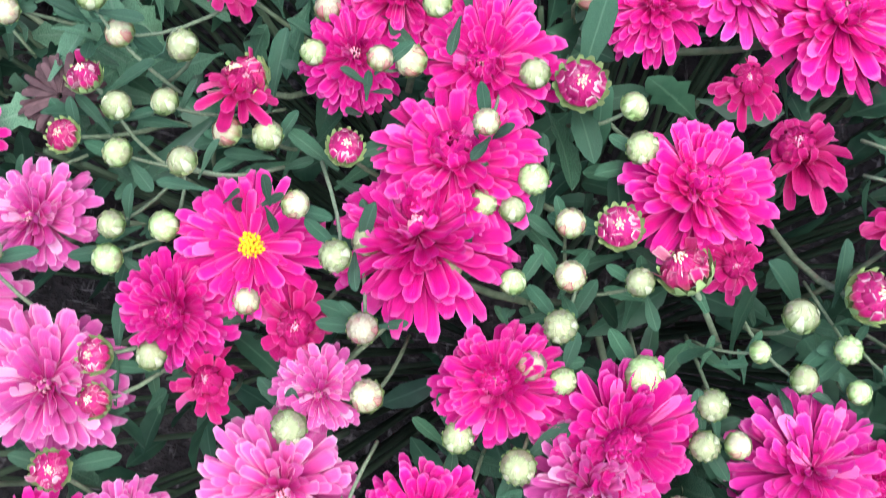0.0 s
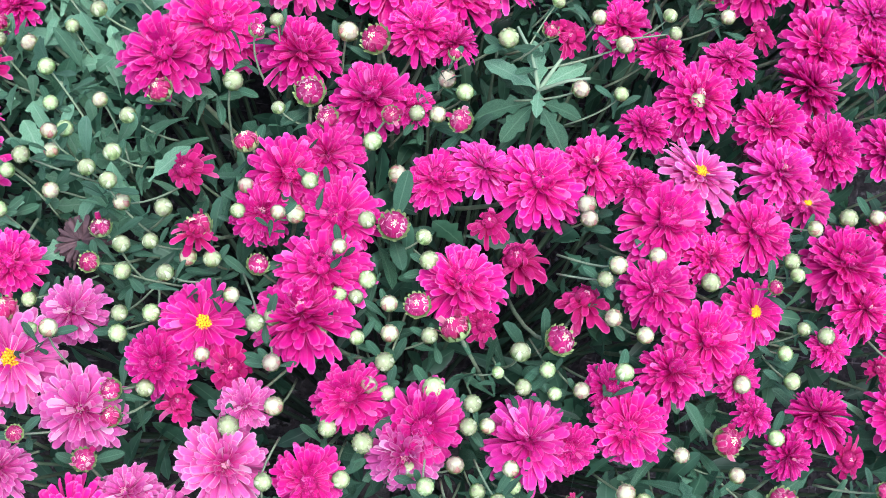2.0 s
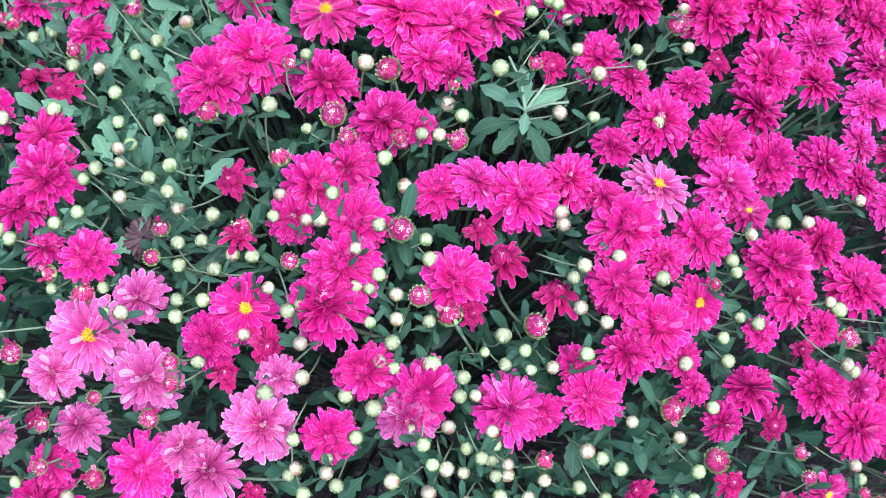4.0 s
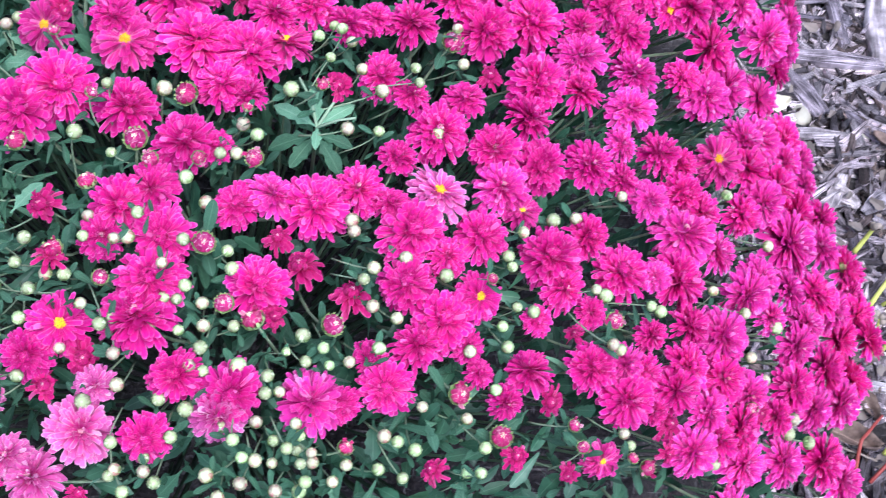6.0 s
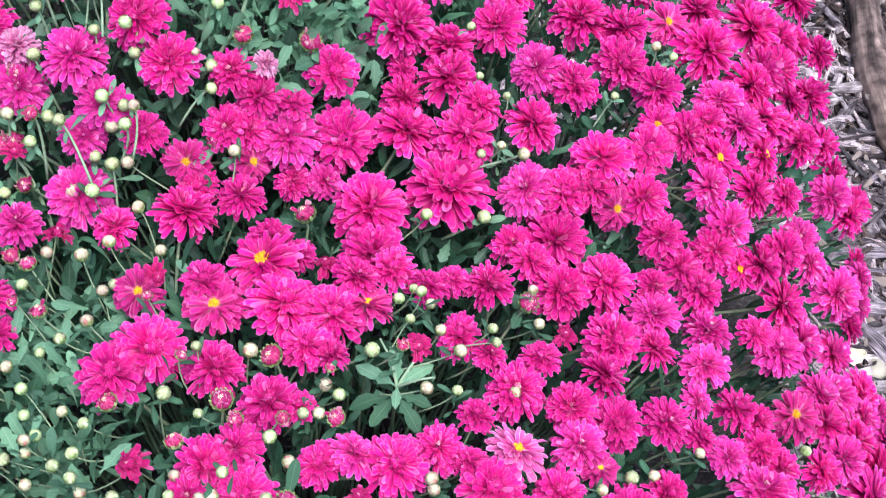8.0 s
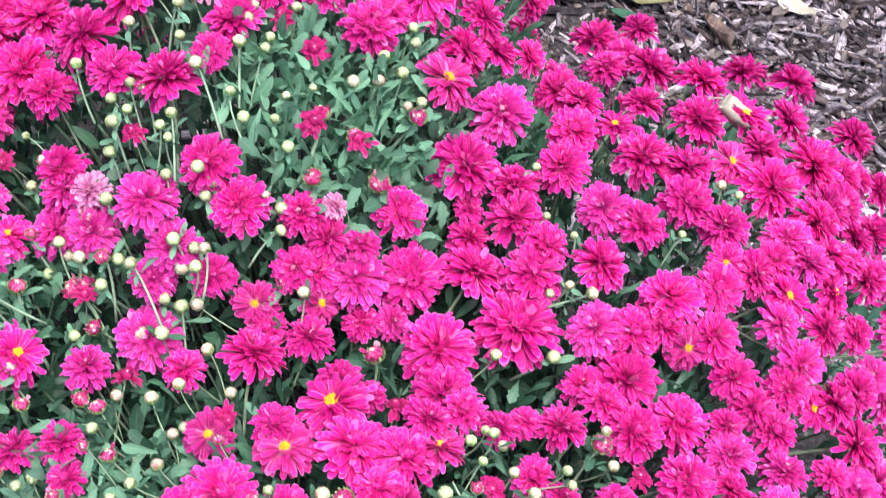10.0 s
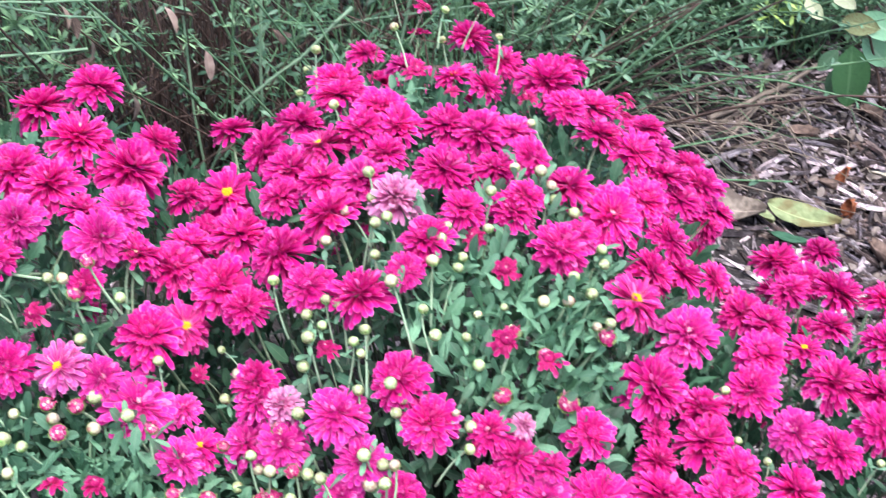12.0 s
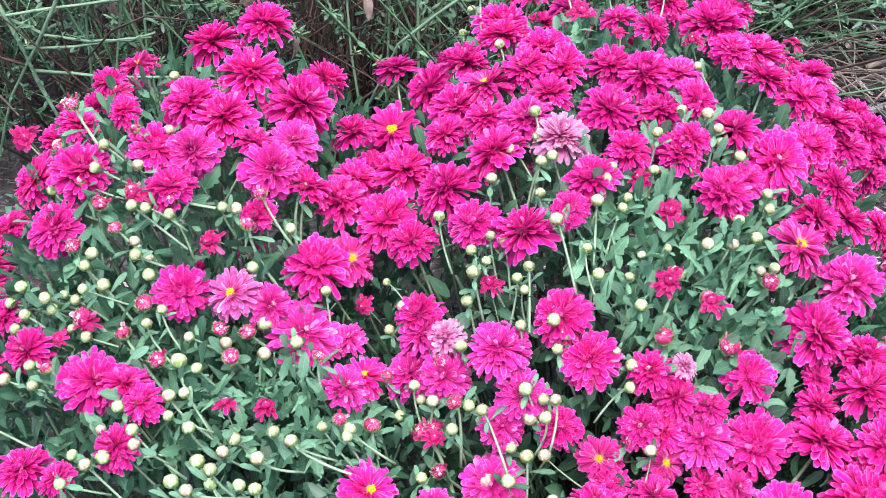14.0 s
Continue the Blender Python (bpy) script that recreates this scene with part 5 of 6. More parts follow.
singles = 0
for k in range(2600):
    x, y = RM.uniform(0.45, 1.2), RM.uniform(0.40, 2.5)
    if not bare(x, y) or singles >= 280:
        continue
    part("wood_chip", RM.choice(CHIPS), ground, "", chip_pose(x, y, RM.uniform(0.004, 0.02)) @ Matrix.Scale(RM.choice((0.025, 0.03, 0.04, 0.05, 0.07)), 4))
    singles += 1
for mat, count, words in ((CHIP, 8600, "dark weathered wood mulch"), (GREYWOOD, 3000, "pale split wood mulch"), (BARK, 5000, "brown bark mulch")):
    s = Soup()
    for k in range(count):
        near = RM.random() < 0.72
        x, y = (RM.gauss(0.72, 0.24), RM.uniform(0.3, 2.7) + RM.gauss(0, 0.15)) if near else (RM.gauss(0.5, 0.9), RM.gauss(1.4, 1.2))
        if canopy(x, y) > 0.25 or RM.random() < {BARK: 0.75 if y < 1.6 else 0.0, GREYWOOD: 0.0 if y < 1.6 else 0.94, CHIP: 0.0 if y < 1.6 else 0.35}[mat]:
            continue
        long = RM.choice((0.014, 0.02, 0.028, 0.04, 0.055, 0.08, 0.10))
        add_chip(s, chip_pose(x, y, RM.uniform(-0.002, 0.014)), RM, long * RM.uniform(0.8, 1.3), min(0.32 * long, RM.uniform(0.003, 0.015)), RM.uniform(0.003, 0.009))
    ob = tagged(new("mulch", s.mesh("mulch", mat, False)), words + " spread over the bed", "mulch", kind="stuff")

for mat, count, words in ((CHIP, 5000, "fine grey wood crumbs"), (BARK, 4000, "fine brown bark crumbs")):
    s = Soup()
    for k in range(count):
        x, y = RM.gauss(0.72, 0.24), RM.uniform(0.3, 2.6) + RM.gauss(0, 0.15)
        if canopy(x, y) > 0.2:
            continue
        m, a = chip_pose(x, y, RM.uniform(0.002, 0.018)), RM.uniform(0.003, 0.012)
        t = RM.uniform(0.12, 0.4) * a + 0.0005
        s.add([m @ Vector(v) for v in ((-a, 0, 0), (a, 0.2 * a, 0), (0.1 * a, t, 0), (0, -t, 0), (0, 0, t))], [(0, 3, 4), (3, 1, 4), (1, 2, 4), (2, 0, 4), (0, 2, 1, 3)], [(0, 0), (1, 0), (0.5, 1), (0.5, 0), (0.5, 0.5)])
    tagged(new("mulch", s.mesh("mulch", mat, False)), words + " between the chips", "mulch", kind="stuff")

s = Soup()
for k in range(900):
    x, y = RM.gauss(0.55, 0.22), RM.uniform(1.75, 2.9)
    if k % 4 == 0:
        x, y = RM.gauss(0.85, 0.12), RM.uniform(0.5, 1.8)
    if canopy(x, y) > 0.05:
        continue
    m, a = chip_pose(x, y, RM.uniform(0.008, 0.028)), RM.uniform(0.008, 0.022)
    add_leaf(s, m @ Euler((RM.gauss(0, 0.5), RM.gauss(0, 0.5), 0)).to_matrix().to_4x4(), RM, [(0.0, 0.1), (0.3, RM.uniform(0.2, 0.4)), (0.7, RM.uniform(0.15, 0.4)), (1.0, RM.uniform(0.0, 0.2))], a, RM.uniform(-0.6, 0.8), RM.uniform(-0.3, 0.5))
tagged(new("leaf_litter", s.mesh("leaf_litter", LITTER, False)), "pinkish-brown crumbled dry leaf litter over the mulch", "leaf litter", kind="stuff")

# single pieces on the mulch: both ends on the ground, and the width
RP = random.Random(91)


def between(x0, y0, x1, y1, lift=0.0, tilt=0.0, roll=0.0):
    """A pose in the middle of two points on the ground with local x along them, and their distance."""
    x, y = (x0 + x1) / 2, (y0 + y1) / 2
    m = Matrix.Translation((x, y, ground_height(x, y - 0.6) + lift)) @ Matrix.Rotation(math.atan2(y1 - y0, x1 - x0), 4, "Z") @ Matrix.Rotation(tilt, 4, "Y") @ Matrix.Rotation(roll, 4, "X")
    return m, math.hypot(x1 - x0, y1 - y0)


def slat(x0, y0, x1, y1, width, mat, words):
    m, long = between(x0, y0, x1, y1, 0.012 + 0.25 * width, RP.gauss(0, 0.05), RP.gauss(0, 0.2))
    s = Soup()
    add_chip(s, Matrix.Identity(4), RP, long, width * 1.1, width * RP.uniform(0.3, 0.6))
    ob = new("wood_chip", s.mesh("wood_chip", mat, False))
    ob.matrix_world = m
    tagged(ob, words, "wood chip", "large wood chips on the mulch")


for x0, y0, x1, y1, w in (
    (0.72, 1.165, 0.827, 1.171, 0.013), (0.723, 1.15, 0.818, 1.138, 0.008), (0.829, 1.217, 0.846, 1.103, 0.018), (0.75, 1.073, 0.881, 1.067, 0.019),
    (0.751, 1.046, 0.793, 0.979, 0.026), (0.83, 0.988, 0.863, 0.947, 0.011), (0.885, 1.038, 0.931, 0.989, 0.011), (0.733, 0.892, 0.783, 0.868, 0.009),
    (0.833, 0.748, 0.878, 0.675, 0.010), (0.864, 0.712, 0.888, 0.737, 0.0145), (0.733, 1.169, 0.812, 1.176, 0.011), (0.451, 2.249, 0.52, 2.181, 0.015),
):
    slat(x0, y0, x1, y1, w, CHIP, "long dark grey weathered wood chip on mulch")
for x0, y0, x1, y1, w in (
    (0.818, 1.018, 0.945, 1.073, 0.011), (0.732, 0.947, 0.825, 0.952, 0.015), (0.778, 0.83, 0.808, 0.891, 0.016), (0.851, 1.196, 0.902, 1.207, 0.018),
    (0.782, 1.475, 0.855, 1.496, 0.018), (0.721, 1.248, 0.794, 1.292, 0.010), (0.265, 2.148, 0.387, 2.25, 0.013), (0.646, 2.105, 0.707, 2.104, 0.02),
    (0.706, 2.158, 0.791, 2.179, 0.014), (0.827, 0.839, 0.858, 0.866, 0.019), (0.794, 0.869, 0.821, 0.846, 0.018), (0.845, 1.146, 0.857, 1.133, 0.014),
):
    slat(x0, y0, x1, y1, w, GREYWOOD, "pale bleached split wood chip on mulch")
slat(0.731, 1.259, 0.802, 1.246, 0.033, BARK, "broad brown bark chip on mulch")


def branch_piece(name, x0, y0, x1, y1, width, mat, words, lift=0.0):
    """A worn round of wood that lies on the mulch, uneven along its length."""
    m, long = between(x0, y0, x1, y1, width * 0.45 + lift)
    s = Soup()
    pts, radii = [], []
    for i in range(13):
        u = i / 12
        pts.append(Vector(((u - 0.5) * long, 0.10 * width * math.sin(5 * u + 1), 0.08 * width * math.sin(7 * u))))
        radii.append(width * 0.5 * (1 + 0.05 * math.sin(9 * u + 2) + RP.uniform(-0.06, 0.06)) * (0.7 if i in (0, 12) else 1))
    tube(s, pts, radii, 12)
    for k, v in enumerate(s.v):
        w = Vector((v.x * 12, v.y * 90, v.z * 90))
        s.v[k] = v + Vector((0, 0.14 * width * noise.noise(w), 0.14 * width * noise.noise(w + Vector((7, 3, 1)))))
    s.uv = [(v, u * 0.7) for u, v in s.uv]
    ob = new(name, s.mesh(name, mat))
    ob.matrix_world = m
    return tagged(ob, words, name.replace("_", " "))


branch_piece("log", 0.914, 1.275, 0.889, 1.068, 0.033, GREYWOOD, "short grey weathered log lying on mulch")
branch_piece("fallen_branch", 0.857, 1.80, 0.862, 1.347, 0.052, BARK, "thick brown bark-covered branch lying on mulch")
branch_piece("stick", 0.479, 2.023, 0.595, 2.025, 0.008, BARK, "thin brown stick lying on mulch")


def fallen_leaf(x0, y0, x1, y1, width, mat, words, curl, lift=0.012, tilt=0.0, lean=None):
    m, long = between(x0, y0, x1, y1, lift, tilt, RP.gauss(0, 0.25) if lean is None else lean)
    s = Soup()
    verts, uvs, faces = [], [], []
    n = 13
    seed = Vector((x0 * 31, y0 * 17, 0))
    bow = RP.gauss(0, 0.08)
    for i in range(n):
        u = i / (n - 1)
        w = width * 0.5 * math.sin(math.pi * (0.03 + 0.95 * u ** 0.8)) ** 0.75
        for side in (-1, -0.5, 0, 0.5, 1):
            ragged = 1 + 0.22 * noise.noise(seed + Vector((u * 7, side * 3, 0))) * abs(side)
            wave = 0.16 * width * noise.noise(seed + Vector((u * 4, side * 1.6, 5)))
            verts.append(Vector(((u - 0.5) * long, side * w * ragged + bow * long * (u - 0.5) ** 2, curl * width * side * side * (0.6 + 0.8 * u) + 0.22 * long * (u - 0.4) ** 2 + wave + 0.05 * width * abs(side))))
            uvs.append(((side + 1) / 2, u))
    for i in range(n - 1):
        for j in range(4):
            a = i * 5 + j
            faces.append((a, a + 1, a + 6, a + 5))
    s.add(verts, faces, uvs)
    tube(s, [Vector((-0.5 * long, 0, 0.02 * long)), Vector((-0.62 * long, 0.02 * long, 0.01)), Vector((-0.75 * long, 0.05 * long, 0.0))], [0.0009, 0.0008, 0.0007], 4)
    ob = new("fallen_leaf", s.mesh("fallen_leaf", mat))
    ob.matrix_world = m
    sol = ob.modifiers.new("thickness", "SOLIDIFY")
    sol.thickness = 0.0007
    return tagged(ob, words, "leaf", "fallen leaves on the mulch")


fallen_leaf(0.39, 2.029, 0.512, 1.981, 0.050, YELLOW_LEAF, "yellowing green fallen leaf on mulch", 0.12, 0.03, 0.0, 0.4)
fallen_leaf(0.252, 2.02, 0.383, 1.989, 0.066, GREY_LEAF, "grey-brown fallen leaf lying on mulch", 0.15, 0.03, 0.0, 0.4)
fallen_leaf(0.36, 2.03, 0.398, 1.975, 0.030, YELLOW_LEAF, "small yellow fallen leaf tucked between larger leaves", 0.15, 0.028)
fallen_leaf(0.394, 1.967, 0.456, 1.941, 0.030, LEAF, "small green fallen leaf on mulch", 0.1, 0.02)
fallen_leaf(0.716, 0.982, 0.748, 0.993, 0.024, PAPER_LEAF, "small bleached oval leaf on mulch", 0.1, 0.02)
for x0, y0, x1, y1, w in ((0.906, 1.115, 0.966, 1.089, 0.036), (0.593, 2.181, 0.656, 2.161, 0.026), (0.695, 2.028, 0.756, 1.985, 0.034), (0.696, 2.166, 0.745, 2.145, 0.02)):
    fallen_leaf(x0, y0, x1, y1, w, PAPER_LEAF, "bleached papery dry leaf on mulch", 0.2, 0.018)
for x0, y0, x1, y1, w in ((0.853, 0.953, 0.903, 0.913, 0.017), (0.561, 1.958, 0.591, 1.87, 0.028), (0.74, 2.163, 0.734, 2.081, 0.035)):
    fallen_leaf(x0, y0, x1, y1, w, DRY_LEAF, "curled brown dry leaf on mulch", 0.8, 0.016)
fallen_leaf(0.884, 0.934, 0.952, 0.965, 0.04, GREY_LEAF, "flat grey dry leaf on mulch", 0.1, 0.016)
for x0, y0, x1, y1, w in (
    (0.735, 0.559, 0.792, 0.528, 0.045), (0.79, 0.604, 0.804, 0.563, 0.026), (0.94, 1.177, 0.946, 1.139, 0.026), (0.495, 2.14, 0.524, 2.117, 0.03), (0.526, 1.995, 0.541, 1.98, 0.025),
    (0.61, 2.414, 0.637, 2.354, 0.045), (0.456, 2.309, 0.508, 2.286, 0.04), (0.659, 2.276, 0.697, 2.242, 0.04), (0.806, 2.441, 0.831, 2.402, 0.04), (0.572, 2.275, 0.586, 2.257, 0.03),
):
    fallen_leaf(x0, y0, x1, y1, 0.7 * w, DRY_LEAF, "brown dry leaf on mulch", 0.55, 0.014)
fallen_leaf(0.52, 2.15, 0.565, 2.155, 0.022, RUST_LEAF, "upright curled rust-brown dry leaf on mulch", 0.4, 0.025, -1.1, 0.5)
stuck = fallen_leaf(0.345, 1.03, 0.395, 1.055, 0.036, PAPER_LEAF, "dry tan leaf caught among the blooms", 0.4, 0.0, 0.9)
stuck.location.z = 0.545


def stone(x0, y0, x1, y1, width):
    m, long = between(x0, y0, x1, y1, 0.35 * width)
    s = Soup()
    ball(s, (0, 0, 0), long * 0.55, width * 0.45, 8, 12)
    for k, v in enumerate(s.v):
        s.v[k] = v * (1 + 0.28 * noise.noise(v * 70 + Vector((x0 * 9, 0, 0))))
    ob = new("stone", s.mesh("stone", STONE))
    ob.matrix_world = m
    tagged(ob, "small rough tan stone on mulch", "stone", "stones on the mulch")


stone(0.756, 0.989, 0.777, 0.971, 0.023)
stone(0.843, 0.971, 0.865, 0.961, 0.019)


def shoot_twig(name, mat, words, pts, radius, knob=None):
    thing = new(name)
    thing.location = (*pts[0][:2], 0)
    tagged(thing, words, "twig")
    s = Soup()
    line = [Vector(p) - thing.location for p in pts]
    fine = []
    for i in range(len(line) - 1):
        for k in range(4):
            fine.append(line[i].lerp(line[i + 1], k / 4) + Vector((0, 0, RP.gauss(0, 0.0012))))
    fine.append(line[-1])
    tube(s, fine, [radius * (1 - 0.35 * i / len(fine)) for i in range(len(fine))], 6)
    part("stalk", s.mesh("stalk", mat), thing)
    if knob:
        k = Soup()
        for j in range(5):
            q = fine[-1] + Vector((RP.gauss(0, 0.004), RP.gauss(0, 0.004), RP.gauss(0, 0.003)))
            ball(k, q, 0.0045, 0.004, 5, 6)
        part("seed_head", k.mesh("seed_head", knob), thing, "pale dry seed head")


for x0, y0, x1, y1, w in ((0.799, 0.772, 0.846, 0.826, 0.0075), (0.798, 0.685, 0.871, 0.778, 0.007), (0.812, 0.707, 0.9, 0.753, 0.0055), (0.789, 0.622, 0.861, 0.689, 0.007), (0.807, 0.627, 0.833, 0.702, 0.005), (0.805, 0.522, 0.83, 0.551, 0.006)):
    shoot_twig("cut_stalk", LIME_STEM, "yellow-green stalk with a dry head over mulch", [((0.65 * x0 + 0.35 * x1) * 0.985, (0.65 * y0 + 0.35 * y1) * 0.985, 0.005), ((0.3 * x0 + 0.7 * x1) * 0.98, (0.3 * y0 + 0.7 * y1) * 0.98, 0.022), (x1 * 0.97, y1 * 0.97, 0.036)], w / 2, STRAW)
shoot_twig("red_stalk", RED_STEM, "thin red stalk bent over the mulch", [(0.76, 0.485, 0.004), (0.765, 0.53, 0.03), (0.80, 0.565, 0.02)], 0.0026)
shoot_twig("red_stalk", RED_STEM, "thin red stalk lying on the mulch", [(0.78, 0.49, 0.006), (0.82, 0.53, 0.022), (0.859, 0.566, 0.012)], 0.0026)
shoot_twig("dry_stalk", STRAW, "pale dry stalk lying on mulch", [(0.738, 0.532, 0.012), (0.765, 0.52, 0.018), (0.79, 0.514, 0.01)], 0.0017)
shoot_twig("dry_stalk", BARK, "thin brown dry stalk over mulch", [(0.672, 2.288, 0.0), (0.67, 2.36, 0.05), (0.668, 2.465, 0.09)], 0.0028)
for x0, y0, x1, y1 in ((0.208, 2.17, 0.511, 2.469), (0.23, 2.232, 0.328, 2.098), (0.199, 2.308, 0.312, 2.188), (0.312, 2.188, 0.522, 2.585), (0.21, 2.341, 0.427, 2.357), (0.15, 2.20, 0.36, 2.07), (0.25, 2.40, 0.55, 2.33), (0.18, 2.26, 0.46, 2.23)):
    shoot_twig("dry_stalk", STRAW, "long dry grass stalk lying on mulch", [(x0, y0, 0.02), ((x0 + x1) / 2, (y0 + y1) / 2, 0.025), (x1, y1, 0.012)], 0.0017)

s, g = Soup(), Soup()
for k in range(105):
    x, y = RP.gauss(0.24, 0.16), RP.uniform(2.12, 2.6)
    if canopy(x, y) > 0.02 or y < 2.05 + 0.55 * (x - 0.1):
        continue
    a, long = RP.gauss(-0.5, 0.8), RP.uniform(0.10, 0.34)
    way = Vector((math.cos(a), math.sin(a), 0)) * long
    p0 = Vector((x, y, ground_height(x, y - 0.6) + 0.012))
    pts = [p0, p0 + way * 0.35 + Vector((0, 0, RP.uniform(0.0, 0.06))), p0 + way * 0.7 + Vector((0, 0, RP.uniform(0.0, 0.07))), p0 + way + Vector((0, 0, RP.uniform(0.0, 0.03)))]
    r = RP.uniform(0.0007, 0.0016)
    tube(g if k % 3 == 0 else s, pts, [r, r, 0.8 * r, 0.5 * r], 4)
tagged(new("fallen_stalks", s.mesh("fallen_stalks", STRAW)), "tangle of thin dry stalks over the mulch", "stalks", kind="stuff")
tagged(new("fallen_stalks", g.mesh("fallen_stalks", BROOM_STEM)), "thin green broom stalks lying over the mulch", "stalks", kind="stuff")

seedling = new("seedling")
seedling.location = (0.585, 2.385, -0.01)
tagged(seedling, "young plant with broad hanging green and reddish leaves", "seedling")
s = Soup()
tube(s, [Vector((0.06, 0.0, 0)), Vector((0.035, 0.0, 0.09)), Vector((-0.005, 0.005, 0.19)), Vector((-0.02, 0.01, 0.24))], [0.0035, 0.003, 0.0025, 0.002], 6)
part("stalk", s.mesh("stalk", DEAD_STEM), seedling)
BROAD = [(0.0, 0.02), (0.12, 0.20), (0.3, 0.31), (0.5, 0.33), (0.7, 0.27), (0.88, 0.14), (1.0, 0.0)]
for x, y, z, way, size, mat, words in (
    (-0.036, -0.02, 0.172, (0.10, -0.25, -1), 0.125, BROAD_GREEN, "broad dark green hanging leaf"),
    (-0.055, 0.0, 0.15, (-0.6, -0.2, -0.8), 0.055, BROOM_LEAF, ""),
    (-0.045, -0.01, 0.12, (-0.3, -0.3, -1), 0.06, BROOM_LEAF, ""),
    (-0.032, 0.0, 0.225, (0.9, -0.3, -0.28), 0.088, YOUNG_LEAF, "pale green leaf"),
    (-0.012, 0.01, 0.172, (0.8, -0.2, -0.6), 0.080, YOUNG_LEAF, "pale green leaf"),
    (0.068, -0.01, 0.19, (0.35, -0.2, -1), 0.095, RED_LEAF, "dull pink-red leaf"),
    (0.105, 0.0, 0.23, (0.2, -0.2, -1), 0.08, RED_LEAF, "dull pink-red leaf"),
    (-0.060, 0.0, 0.212, (0.9, -0.4, 0.05), 0.072, YELLOW_LEAF, "yellow-green leaf"),
    (-0.130, 0.02, 0.240, (0.5, -0.4, -0.4), 0.050, PALE_LEAF, "cream leaf"),
    (-0.085, 0.02, 0.262, (0.7, -0.4, -0.3), 0.055, PALE_LEAF, "cream leaf"),
    (0.000, 0.03, 0.275, (0.8, -0.4, -0.1), 0.070, PALE_LEAF, "cream leaf"),
):
    s = Soup()
    add_leaf(s, Matrix.Identity(4), RP, [(u, w * RP.uniform(0.8, 0.95)) for u, w in BROAD], 1.0, 0.45, RP.uniform(0.05, 0.2))
    ax = Vector(way).normalized()
    az = (Vector((0, -1, 0.5)) - ax * ax.dot(Vector((0, -1, 0.5)))).normalized()
    m = Matrix.Translation((x, y, z)) @ Matrix((ax, az.cross(ax), az)).transposed().to_4x4() @ Matrix.Scale(size, 4)
    part("leaf", s.mesh("leaf", mat), seedling, words, m)

fallen_leaf(0.735, 2.405, 0.757, 2.325, 0.05, YELLOW_LEAF, "pale yellow-green fallen leaf on mulch", 0.12, 0.024)
fallen_leaf(0.685, 2.32, 0.705, 2.28, 0.022, LEAF, "small green fallen leaf on mulch", 0.2, 0.02)
fallen_leaf(0.725, 2.34, 0.735, 2.30, 0.022, LEAF, "small green fallen leaf on mulch", 0.2, 0.02)
s = Soup()
ball(s, (0, 0, 0), 0.006, 0.006, 6, 8)
berry = new("berry", s.mesh("berry", RED_BERRY))
berry.location = (0.714, 2.294, ground_height(0.714, 1.694) + 0.014)
tagged(berry, "small round red berry lying on mulch", "berry")
for x, y, top in ((0.520, 2.037, 0.10), (0.527, 2.045, 0.07)):
    fallen_leaf(x, y, x + 0.034, y + 0.006, 0.024, RUST_LEAF, "curled rust-orange dry leaf standing in mulch", 0.4, 0.4 * top, -1.2, 0.5)
shoot_twig("stick", STRAW, "pale brown dry stick lying on mulch", [(0.30, 2.31, 0.012), (0.356, 2.346, 0.02), (0.45, 2.405, 0.045), (0.531, 2.459, 0.08)], 0.0058)
shoot_twig("dry_stalk", STRAW, "arched dry stalk over mulch", [(0.33, 2.27, 0.0), (0.40, 2.33, 0.055), (0.47, 2.36, 0.05), (0.50, 2.33, 0.0)], 0.003)

# ---------------------------------------------------------------- shrub behind the bed
RT = random.Random(51)


def arch(root, top, sag, n=6):
    return [root.lerp(top, i / (n - 1)) + Vector((0, 0, sag * 4 * (i / (n - 1)) * (1 - i / (n - 1)))) for i in range(n)]


TINY = [(0.0, 0.04), (0.45, 0.15), (0.75, 0.15), (1.0, 0.01)]


